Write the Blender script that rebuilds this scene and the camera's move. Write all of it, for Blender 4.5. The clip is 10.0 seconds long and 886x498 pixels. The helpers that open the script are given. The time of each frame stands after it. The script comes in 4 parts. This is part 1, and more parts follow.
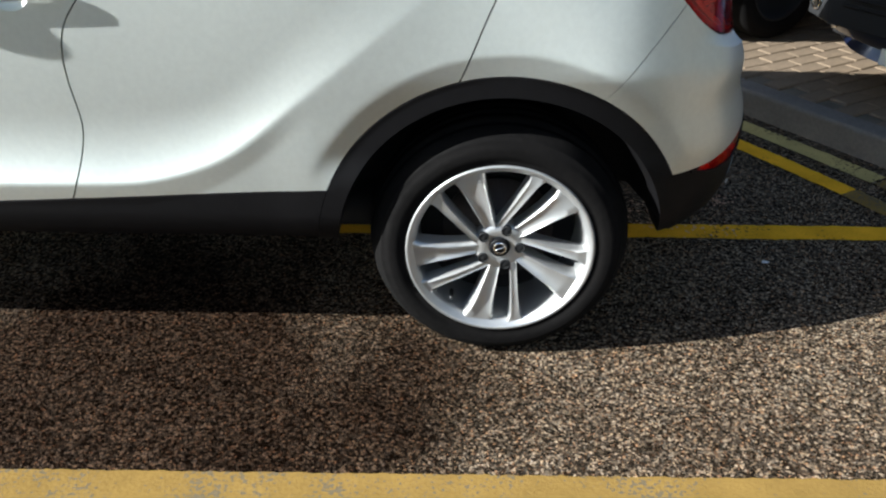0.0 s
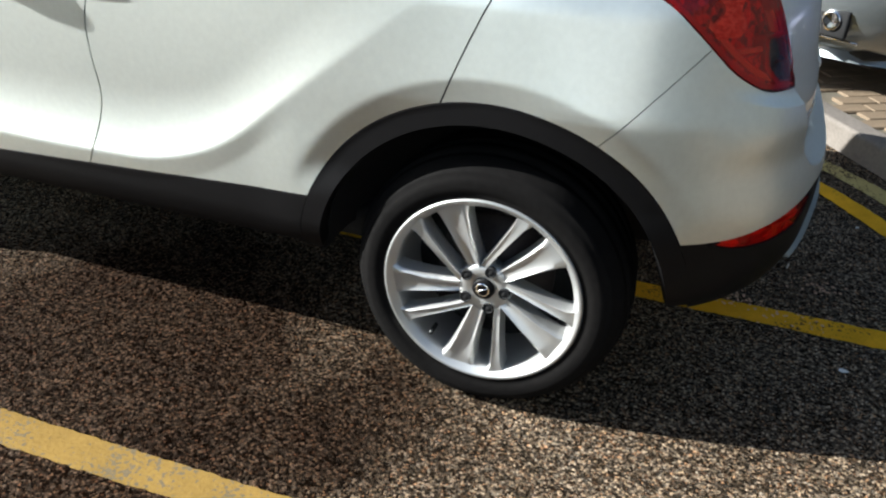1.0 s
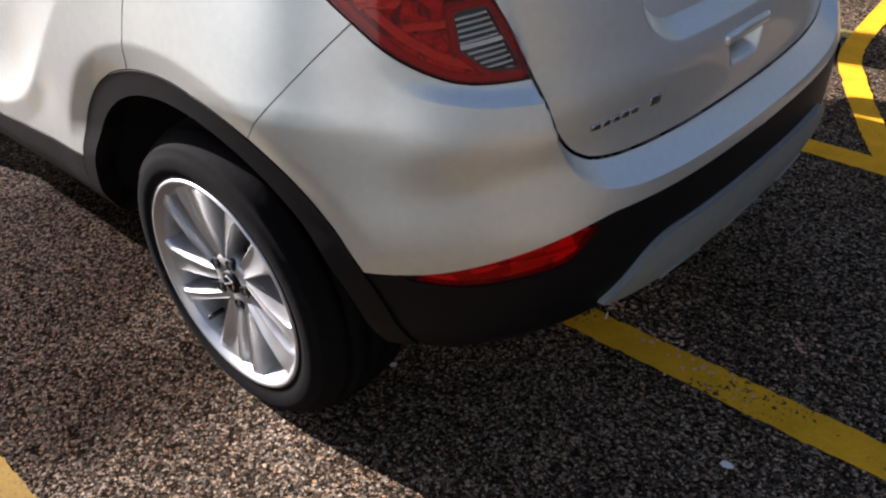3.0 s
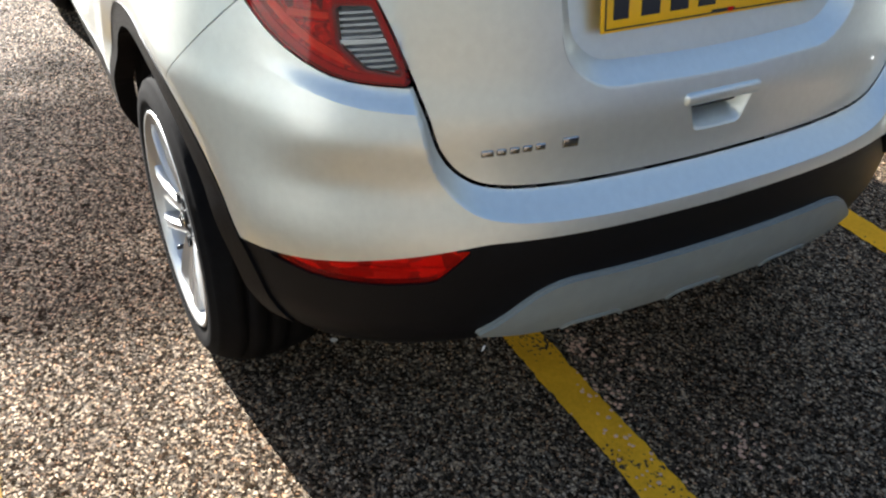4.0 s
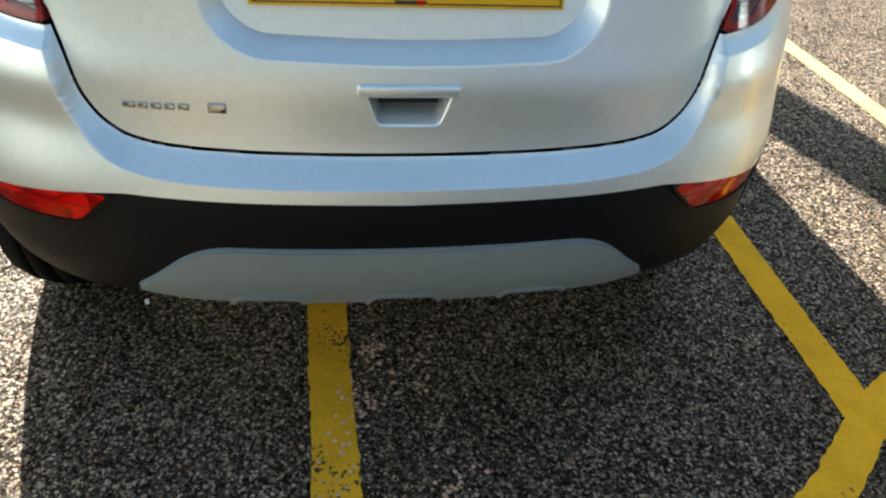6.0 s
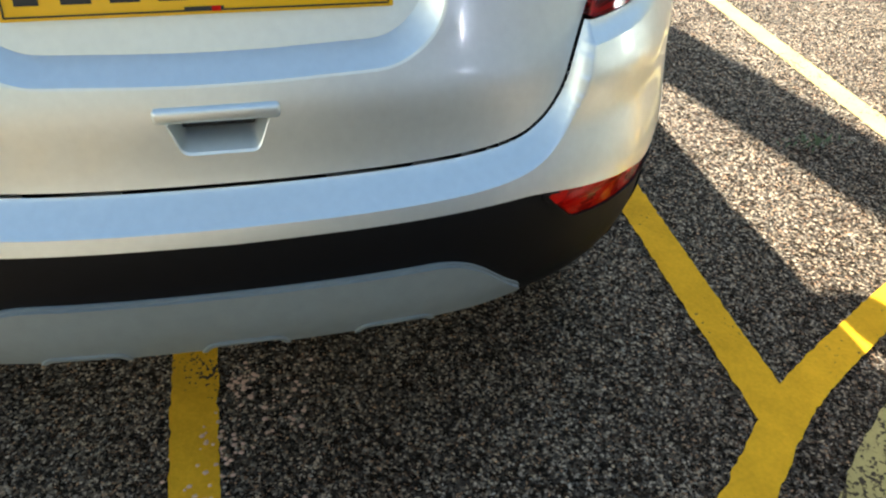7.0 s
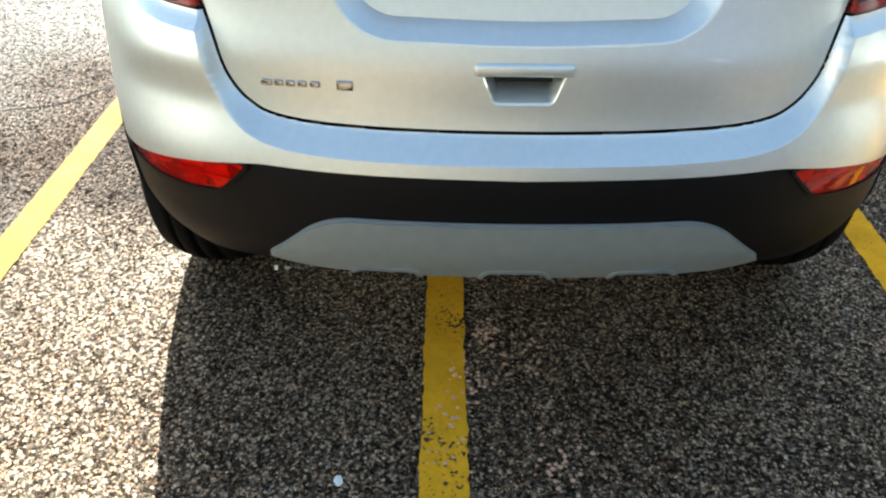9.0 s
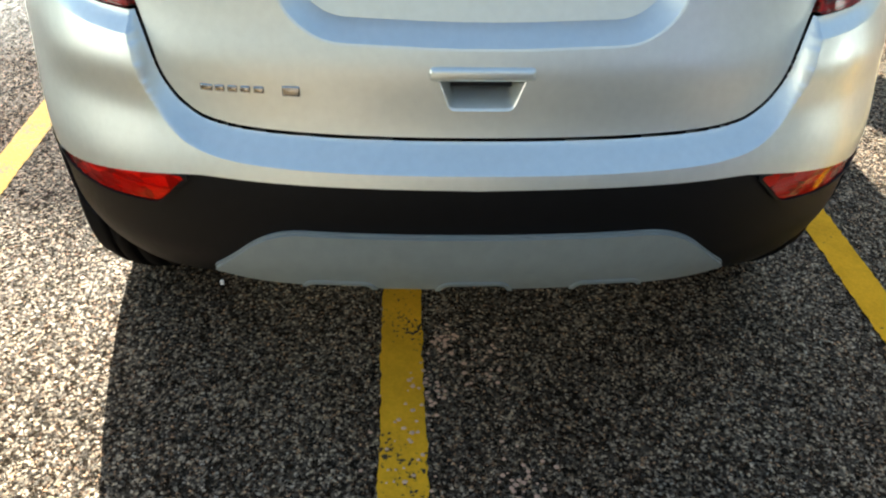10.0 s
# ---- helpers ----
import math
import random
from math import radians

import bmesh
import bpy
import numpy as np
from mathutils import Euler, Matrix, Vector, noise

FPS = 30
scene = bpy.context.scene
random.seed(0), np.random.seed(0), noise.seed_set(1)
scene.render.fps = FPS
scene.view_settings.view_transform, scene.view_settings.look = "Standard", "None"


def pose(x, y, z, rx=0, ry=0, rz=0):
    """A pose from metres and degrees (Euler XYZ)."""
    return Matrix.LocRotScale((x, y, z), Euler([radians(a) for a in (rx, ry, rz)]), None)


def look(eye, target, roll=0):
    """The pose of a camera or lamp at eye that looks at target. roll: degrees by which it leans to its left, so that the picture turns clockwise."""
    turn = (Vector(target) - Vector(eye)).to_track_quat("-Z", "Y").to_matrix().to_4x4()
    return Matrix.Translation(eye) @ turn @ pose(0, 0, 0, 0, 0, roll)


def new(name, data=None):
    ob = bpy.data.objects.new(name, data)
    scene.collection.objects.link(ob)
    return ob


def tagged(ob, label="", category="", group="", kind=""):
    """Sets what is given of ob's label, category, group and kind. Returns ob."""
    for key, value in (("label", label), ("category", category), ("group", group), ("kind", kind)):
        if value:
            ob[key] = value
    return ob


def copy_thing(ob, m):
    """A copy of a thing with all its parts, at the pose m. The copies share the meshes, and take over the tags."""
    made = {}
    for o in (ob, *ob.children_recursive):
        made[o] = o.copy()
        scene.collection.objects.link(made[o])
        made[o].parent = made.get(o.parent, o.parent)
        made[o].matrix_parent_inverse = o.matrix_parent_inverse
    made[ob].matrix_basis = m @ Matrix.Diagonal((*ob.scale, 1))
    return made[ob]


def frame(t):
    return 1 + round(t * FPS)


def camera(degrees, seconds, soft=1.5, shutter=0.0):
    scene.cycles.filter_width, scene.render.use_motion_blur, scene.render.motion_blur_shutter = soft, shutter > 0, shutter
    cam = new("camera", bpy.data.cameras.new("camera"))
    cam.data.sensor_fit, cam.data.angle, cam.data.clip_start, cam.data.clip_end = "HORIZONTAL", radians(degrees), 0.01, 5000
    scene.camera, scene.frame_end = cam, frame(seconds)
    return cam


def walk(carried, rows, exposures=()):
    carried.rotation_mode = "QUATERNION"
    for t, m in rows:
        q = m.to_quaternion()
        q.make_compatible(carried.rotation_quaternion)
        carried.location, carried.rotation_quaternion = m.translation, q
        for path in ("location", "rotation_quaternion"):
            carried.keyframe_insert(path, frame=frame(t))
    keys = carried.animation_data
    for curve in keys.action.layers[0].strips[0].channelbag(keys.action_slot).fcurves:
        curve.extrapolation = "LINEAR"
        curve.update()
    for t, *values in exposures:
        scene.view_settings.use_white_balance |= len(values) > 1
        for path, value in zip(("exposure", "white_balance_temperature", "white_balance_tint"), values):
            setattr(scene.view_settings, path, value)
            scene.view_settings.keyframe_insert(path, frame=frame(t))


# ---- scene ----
cam = camera(55.8, 10.0, 2.2)
PATH = [
    (0, (-0.129, -2.743, 1.438), (-0.147, -1.016, 0.43), 0.5),
    (0.5, (0.201, -2.678, 1.459), (-0.109, -0.968, 0.469), 4.4),
    (1, (0.441, -2.488, 1.407), (-0.107, -0.837, 0.419), 2.6),
    (1.5, (0.642, -2.201, 1.433), (-0.149, -0.633, 0.477), 0.1),
    (1.8, (0.791, -2.105, 1.427), (-0.26, -0.665, 0.519), -6.4),
    (2, (0.933, -2.043, 1.424), (-0.183, -0.659, 0.509), -4.9),
    (2.1, (0.967, -1.992, 1.434), (-0.148, -0.635, 0.478), -4.5),
    (2.5, (1.146, -1.789, 1.373), (-0.004, -0.529, 0.33), -5.2),
    (3, (1.333, -1.546, 1.365), (0.17, -0.371, 0.238), -3.7),
    (3.2, (1.35, -1.424, 1.329), (0.137, -0.344, 0.161), -2.7),
    (4.3, (1.712, -0.965, 1.386), (0.335, -0.252, 0.288), 3.6),
    (4.5, (1.716, -0.840, 1.380), (0.346, -0.150, 0.258), 3.8),
    (5, (1.825, -0.582, 1.346), (0.339, -0.098, 0.266), 3.7),
    (5.5, (1.984, -0.373, 1.359), (0.421, -0.107, 0.312), 3.3),
    (6, (1.971, -0.175, 1.339), (0.423, 0.126, 0.278), 4.6),
    (6.2, (1.925, -0.084, 1.348), (0.387, 0.211, 0.272), 3.8),
    (7.3, (1.757, 0.056, 1.343), (0.303, 0.458, 0.188), 3.1),
    (7.5, (1.760, 0.053, 1.344), (0.306, 0.450, 0.188), 3.2),
    (8, (1.784, -0.031, 1.344), (0.217, 0.242, 0.131), 3.9),
    (8.5, (1.961, -0.098, 1.325), (0.319, -0.03, 0.184), 3.1),
    (9, (2.067, -0.141, 1.303), (0.389, -0.14, 0.215), 0.6),
    (9.5, (2.077, -0.144, 1.293), (0.364, -0.127, 0.26), -1.0),
    (10, (1.968, -0.140, 1.311), (0.403, -0.040, 0.239), 1.8),
]
EXPOSURES = [
    (0, 1.67, 6000, 6), (1.0, 1.79, 6150, 6), (1.5, 1.67, 6100, 5), (1.8, 1.4, 6100, 11), (2.2, 1.32, 6200, 14),
    (2.6, 1.65, 6250, 17), (3.2, 1.76, 6250, 21), (4.3, 2.78, 6350, 5), (5.0, 2.78, 6300, 3), (5.5, 2.73, 6300, 2),
    (6.0, 2.93, 6300, 2), (7.5, 3.18, 6500, 2), (8.0, 3.23, 6500, 2), (8.5, 2.83, 6550, 2), (9.0, 3.33, 6550, 3),
    (9.5, 2.73, 6550, 2), (10.0, 3.08, 6550, 2),
]
walk(cam, [(t, look(eye, target, roll)) for t, eye, target, roll in PATH], EXPOSURES)

# ---------------------------------------------------------------- world and sun
world = bpy.data.worlds.new("world")
scene.world = world
world.use_nodes = True
wn = world.node_tree.nodes
sky = wn.new("ShaderNodeTexSky")
sky.sky_type = "NISHITA"
sky.sun_disc = False
sky.dust_density = 1.0
sky.ozone_density = 1.0
TO_SUN = Vector((-1.87, -0.48, 1.0)).normalized()
sky.sun_elevation = math.asin(TO_SUN.z)
sky.sun_rotation = math.atan2(TO_SUN.x, TO_SUN.y)
world.node_tree.links.new(sky.outputs[0], wn["Background"].inputs[0])
wn["Background"].inputs[1].default_value = 0.05
sun = new("sun", bpy.data.lights.new("sun", "SUN"))
sun.data.energy = 5.0
sun.data.angle = radians(0.53)
sun.data.color = (1.0, 0.97, 0.925)
sun.matrix_world = look(TO_SUN * 30, (0, 0, 0))


# ---------------------------------------------------------------- materials
def material(name, base, rough=0.5, metal=0.0, grain=None, bump=0.0, scale=40.0, spots=None, coat=0.0, spec=0.5):
    """A principled material with two scales of variation: a broad one and a fine one."""
    m = bpy.data.materials.new(name)
    m.use_nodes = True
    n, l = m.node_tree.nodes, m.node_tree.links
    p = n["Principled BSDF"]
    p.inputs["Roughness"].default_value = rough
    p.inputs["Metallic"].default_value = metal
    p.inputs["Coat Weight"].default_value = coat
    p.inputs["Coat Roughness"].default_value = 0.04
    p.inputs["Specular IOR Level"].default_value = spec
    p.inputs["Base Color"].default_value = (*base, 1)
    if grain:
        tc = n.new("ShaderNodeTexCoord")
        fine = n.new("ShaderNodeTexNoise")
        fine.inputs["Scale"].default_value = scale
        fine.inputs["Detail"].default_value = 6
        broad = n.new("ShaderNodeTexNoise")
        broad.inputs["Scale"].default_value = scale / 14
        broad.inputs["Detail"].default_value = 3
        for t in (fine, broad):
            l.new(tc.outputs["Object"], t.inputs["Vector"])
        add = n.new("ShaderNodeMath")
        add.operation = "MULTIPLY_ADD"
        l.new(broad.outputs[0], add.inputs[0])
        add.inputs[1].default_value = 0.6
        half = n.new("ShaderNodeMath")
        half.operation = "MULTIPLY"
        half.inputs[1].default_value = 0.4
        l.new(fine.outputs[0], half.inputs[0])
        l.new(half.outputs[0], add.inputs[2])
        ramp = n.new("ShaderNodeValToRGB")
        ramp.color_ramp.elements[0].position, ramp.color_ramp.elements[1].position = 0.3, 0.7
        ramp.color_ramp.elements[0].color = (*[c * (1 - grain) for c in base], 1)
        ramp.color_ramp.elements[1].color = (*[min(1, c * (1 + grain)) for c in base], 1)
        l.new(add.outputs[0], ramp.inputs[0])
        l.new(ramp.outputs[0], p.inputs["Base Color"])
        if bump:
            b = n.new("ShaderNodeBump")
            b.inputs["Strength"].default_value = bump
            b.inputs["Distance"].default_value = 0.002
            l.new(fine.outputs[0], b.inputs["Height"])
            l.new(b.outputs[0], p.inputs["Normal"])
    return m


SILVER = material("silver_paint", (0.76, 0.79, 0.745), 0.47, 0.90, 0.04, 0, 900, coat=0.65)
BLACK = material("black_plastic", (0.0045, 0.0042, 0.0046), 0.52, 0, 0.25, 0.25, 700, spec=0.16)
GREY = material("grey_plastic", (0.24, 0.262, 0.25), 0.5, 0.1, 0.08, 0.1, 500)
RUBBER = material("tyre_rubber", (0.0055, 0.005, 0.0048), 0.9, 0, 0.6, 0.3, 60, spec=0.08)
ALLOY = material("alloy", (0.52, 0.52, 0.51), 0.42, 0.75, 0.04, 0, 300, coat=0.5)
DARK = material("dark_void", (0.004, 0.004, 0.0045), 0.85, 0, 0.2, 0, 60)
STEEL = material("brake_steel", (0.05, 0.042, 0.04), 0.5, 0.7, 0.3, 0.2, 80)
TAR = material("tar", (0.012, 0.011, 0.011), 0.95, 0, 0.3, 0, 60, spec=0.0)
BADGE = material("badge_chrome", (0.42, 0.42, 0.43), 0.2, 1.0)
CHROME = material("chrome", (0.8, 0.8, 0.82), 0.12, 1.0)
YELLOW = material("plate_yellow", (0.85, 0.47, 0.01), 0.3, 0, 0.04, 0, 50)
WHITE = material("plate_white", (0.75, 0.75, 0.72), 0.35, 0, 0.05, 0, 50)
INK = material("black_ink", (0.012, 0.012, 0.012), 0.4)
GLASS = material("dark_glass", (0.01, 0.012, 0.014), 0.05, 0, coat=1.0)
KERB = material("kerb_concrete", (0.13, 0.112, 0.095), 0.85, 0, 0.35, 0.6, 60)
NAVY = material("navy_paint", (0.012, 0.018, 0.05), 0.3, 0.4, 0.05, 0, 400, coat=1.0)
JOINT = material("joint_sand", (0.10, 0.085, 0.06), 0.95, 0, 0.4, 0.5, 90)
BLOCK = material("buff_block", (0.14, 0.10, 0.062), 0.85, 0, 0.35, 0.6, 45)
PINK = material("pink_flake", (0.60, 0.36, 0.24), 0.8, 0, 0.3, 0, 60)
LEAF = material("leaf", (0.07, 0.11, 0.03), 0.6, 0, 0.4, 0, 90)
GREYCAR = material("grey_paint", (0.22, 0.24, 0.245), 0.36, 0.7, 0.05, 0, 600, coat=0.8)


def tinted(name, tint, rough=0.03, milky=0.0, ior=1.5):
    """A thin coloured lens: light passes through it, tinted, a milky share of it scattered, and its face is glossy."""
    m = bpy.data.materials.new(name)
    m.use_nodes = True
    n, l = m.node_tree.nodes, m.node_tree.links
    n.remove(n["Principled BSDF"])
    t, g, fr, mix = (n.new(k) for k in ("ShaderNodeBsdfTransparent", "ShaderNodeBsdfGlossy", "ShaderNodeFresnel", "ShaderNodeMixShader"))
    t.inputs[0].default_value = (*tint, 1)
    g.inputs["Roughness"].default_value = rough
    fr.inputs[0].default_value = ior
    l.new(fr.outputs[0], mix.inputs[0])
    soft, split = n.new("ShaderNodeBsdfDiffuse"), n.new("ShaderNodeMixShader")
    soft.inputs[0].default_value = (tint[0] * 0.8, tint[1] * 0.05, tint[2] * 0.05, 1)
    split.inputs[0].default_value = milky
    l.new(t.outputs[0], split.inputs[1])
    l.new(soft.outputs[0], split.inputs[2])
    l.new(split.outputs[0], mix.inputs[1])
    l.new(g.outputs[0], mix.inputs[2])
    l.new(mix.outputs[0], n["Material Output"].inputs[0])
    return m


LIGHTPIPE = material("lamp_light_guide", (1.0, 0.75, 0.65), 0.35, 0.05, 0.25, 0.8, 70)
REDDARK = material("lamp_bezel_red", (0.50, 0.014, 0.011), 0.3, 0.0)


def facet_material(name, dark, light, stretch):
    """Moulded prisms behind a lens: cells of uneven brightness, each tilted its own way."""
    m = material(name, light, 0.3)
    n, l = m.node_tree.nodes, m.node_tree.links
    p = n["Principled BSDF"]
    tc, size, cells = n.new("ShaderNodeTexCoord"), n.new("ShaderNodeMapping"), n.new("ShaderNodeTexVoronoi")
    size.inputs["Scale"].default_value = stretch
    l.new(tc.outputs["Object"], size.inputs[0])
    l.new(size.outputs[0], cells.inputs["Vector"])
    cells.inputs["Scale"].default_value = 1.0
    one, ramp, b = n.new("ShaderNodeSeparateColor"), n.new("ShaderNodeValToRGB"), n.new("ShaderNodeBump")
    l.new(cells.outputs["Color"], one.inputs[0])
    ramp.color_ramp.elements[0].position, ramp.color_ramp.elements[0].color = 0.25, (*dark, 1)
    ramp.color_ramp.elements[1].position, ramp.color_ramp.elements[1].color = 0.75, (*light, 1)
    l.new(one.outputs[0], ramp.inputs[0])
    l.new(ramp.outputs[0], p.inputs["Base Color"])
    b.inputs["Distance"].default_value = 0.5 / max(stretch)
    l.new(cells.outputs["Distance"], b.inputs["Height"])
    l.new(b.outputs[0], p.inputs["Normal"])
    return m


FACETS = facet_material("lamp_prisms", (0.75, 0.28, 0.22), (1.0, 0.78, 0.66), (110, 110, 240))
REDMID = facet_material("lamp_red_prisms", (0.30, 0.02, 0.015), (0.85, 0.16, 0.11), (140, 140, 170))
BACKING = facet_material("lamp_reflector", (0.16, 0.006, 0.005), (0.85, 0.05, 0.04), (85, 85, 70))
RIBBED = material("lamp_ribbed_bowl", (0.10, 0.105, 0.115), 0.25, 0.6, 0.5, 0.6, 160)
RIB = material("lamp_rib_chrome", (0.62, 0.64, 0.68), 0.22, 0.85)
RED = tinted("red_lens", (1.0, 0.24, 0.16), 0.03, 0.14)
CLEAR = tinted("clear_lens", (0.85, 0.86, 0.88))
REFLEX_LENS = tinted("reflex_lens", (1.0, 0.24, 0.17), 0.08, 0.12, 1.22)
REFLEX = facet_material("reflex_prisms", (0.30, 0.012, 0.010), (0.90, 0.07, 0.045), (28, 22, 30))
REDSOLID = material("red_reflector", (0.50, 0.004, 0.003), 0.3, 0, 0.6, 0.3, 70, spec=0.10)


def asphalt_material(name, shade, patch_tone, gloss):
    m = bpy.data.materials.new(name)
    m.use_nodes = True
    n, l = m.node_tree.nodes, m.node_tree.links
    p = n["Principled BSDF"]
    tc = n.new("ShaderNodeTexCoord")
    v = n.new("ShaderNodeTexVoronoi")
    v.inputs["Scale"].default_value = 165
    v2 = n.new("ShaderNodeTexVoronoi")
    v2.inputs["Scale"].default_value = 260
    no = n.new("ShaderNodeTexNoise")
    no.inputs["Scale"].default_value = 1.3
    no.inputs["Detail"].default_value = 5
    crush = n.new("ShaderNodeTexNoise")
    crush.inputs["Scale"].default_value, crush.inputs["Detail"].default_value = 170, 2
    l.new(tc.outputs["Object"], crush.inputs["Vector"])
    broken = n.new("ShaderNodeVectorMath")
    broken.operation = "MULTIPLY_ADD"
    l.new(crush.outputs["Color"], broken.inputs[0])
    broken.inputs[1].default_value = (0.016, 0.016, 0.016)
    l.new(tc.outputs["Object"], broken.inputs[2])
    l.new(broken.outputs[0], v.inputs["Vector"])
    for t in (v2, no):
        l.new(tc.outputs["Object"], t.inputs["Vector"])
    sep = n.new("ShaderNodeSeparateColor")
    l.new(v.outputs["Color"], sep.inputs[0])
    stones = n.new("ShaderNodeValToRGB")
    e = stones.color_ramp.elements
    e[0].position, e[0].color = 0.0, (0.018, 0.0165, 0.0155, 1)
    e[1].position, e[1].color = 1.0, (0.62, 0.575, 0.51, 1)
    for pos, c in ((0.38, (0.042, 0.0385, 0.0355, 1)), (0.62, (0.108, 0.099, 0.088, 1)), (0.82, (0.27, 0.25, 0.22, 1))):
        k = e.new(pos)
        k.color = c
    l.new(sep.outputs[0], stones.inputs[0])
    # tar between the stones
    edge = n.new("ShaderNodeMapRange")
    edge.inputs[1].default_value, edge.inputs[2].default_value = 0.25, 0.62
    edge.inputs[3].default_value, edge.inputs[4].default_value = 1.0, 0.4
    l.new(v.outputs["Distance"], edge.inputs[0])
    mul = n.new("ShaderNodeMix")
    mul.data_type, mul.blend_type = "RGBA", "MULTIPLY"
    mul.inputs[0].default_value = 1.0
    hue = n.new("ShaderNodeValToRGB")
    hue.color_ramp.interpolation = "CONSTANT"
    for pos, c in ((0.0, (1.04, 0.98, 0.92, 1)), (0.45, (1.12, 0.98, 0.82, 1)), (0.74, (1.32, 0.90, 0.62, 1)), (0.88, (0.94, 0.98, 1.02, 1))):
        k = hue.color_ramp.elements[0] if pos == 0 else hue.color_ramp.elements.new(pos)
        k.position, k.color = pos, c
    hue.color_ramp.elements[-1].color = (0.95, 1.0, 1.03, 1)
    l.new(sep.outputs[2], hue.inputs[0])
    tinted_stones = n.new("ShaderNodeMix")
    tinted_stones.data_type, tinted_stones.blend_type = "RGBA", "MULTIPLY"
    tinted_stones.inputs[0].default_value = 1.0
    l.new(stones.outputs[0], tinted_stones.inputs[6])
    l.new(hue.outputs[0], tinted_stones.inputs[7])
    l.new(tinted_stones.outputs[2], mul.inputs[6])
    l.new(edge.outputs[0], mul.inputs[7])
    tint = n.new("ShaderNodeValToRGB")
    tint.color_ramp.elements[0].position, tint.color_ramp.elements[0].color = 0.35, (*[c * shade for c in (0.86, 0.72, 0.58)], 1)
    tint.color_ramp.elements[1].position, tint.color_ramp.elements[1].color = 0.65, (*[c * shade for c in (1.30, 1.15, 0.96)], 1)
    l.new(no.outputs[0], tint.inputs[0])
    mul2 = n.new("ShaderNodeMix")
    mul2.data_type, mul2.blend_type = "RGBA", "MULTIPLY"
    mul2.inputs[0].default_value = 1.0
    l.new(mul.outputs[2], mul2.inputs[6])
    l.new(tint.outputs[0], mul2.inputs[7])
    # a broad darker, browner patch beside the car
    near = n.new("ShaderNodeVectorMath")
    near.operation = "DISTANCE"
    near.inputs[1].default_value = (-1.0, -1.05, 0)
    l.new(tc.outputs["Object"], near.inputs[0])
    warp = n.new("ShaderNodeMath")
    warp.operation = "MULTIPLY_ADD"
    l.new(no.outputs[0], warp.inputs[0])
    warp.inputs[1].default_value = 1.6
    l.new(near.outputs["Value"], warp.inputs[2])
    dark_patch = n.new("ShaderNodeMapRange")
    dark_patch.interpolation_type = "SMOOTHSTEP"
    dark_patch.inputs[1].default_value, dark_patch.inputs[2].default_value = 1.2, 2.0
    dark_patch.inputs[3].default_value, dark_patch.inputs[4].default_value = 0.0, 1.0
    l.new(warp.outputs[0], dark_patch.inputs[0])
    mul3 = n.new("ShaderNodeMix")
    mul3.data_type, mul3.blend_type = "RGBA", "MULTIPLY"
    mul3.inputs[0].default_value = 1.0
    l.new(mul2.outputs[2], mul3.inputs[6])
    patch_tint = n.new("ShaderNodeMix")
    patch_tint.data_type = "RGBA"
    l.new(dark_patch.outputs[0], patch_tint.inputs[0])
    patch_tint.inputs[6].default_value = (patch_tone * 1.18, patch_tone * 0.95, patch_tone * 0.86, 1)
    patch_tint.inputs[7].default_value = (1, 1, 1, 1)
    l.new(patch_tint.outputs[2], mul3.inputs[7])
    l.new(mul3.outputs[2], p.inputs["Base Color"])
    b = n.new("ShaderNodeBump")
    b.inputs["Strength"].default_value = 0.9
    b.inputs["Distance"].default_value = 0.004
    inv = n.new("ShaderNodeMath")
    inv.operation = "MULTIPLY_ADD"
    l.new(v.outputs["Distance"], inv.inputs[0])
    inv.inputs[1].default_value = -1.0
    l.new(sep.outputs[1], inv.inputs[2])
    l.new(inv.outputs[0], b.inputs["Height"])
    l.new(b.outputs[0], p.inputs["Normal"])
    p.inputs["Roughness"].default_value = 0.62
    # bare stone faces shine, the tar between them does not
    shine = n.new("ShaderNodeMapRange")
    shine.inputs[1].default_value, shine.inputs[2].default_value = 0.3, 1.0
    shine.inputs[3].default_value, shine.inputs[4].default_value = 0.0, gloss
    l.new(sep.outputs[0], shine.inputs[0])
    # the dark patch also shines less
    dull, worn = n.new("ShaderNodeMath"), n.new("ShaderNodeMapRange")
    worn.inputs[3].default_value = 0.3
    l.new(dark_patch.outputs[0], worn.inputs[0])
    dull.operation = "MULTIPLY"
    l.new(shine.outputs[0], dull.inputs[0])
    l.new(worn.outputs[0], dull.inputs[1])
    l.new(dull.outputs[0], p.inputs["Specular IOR Level"])
    return m


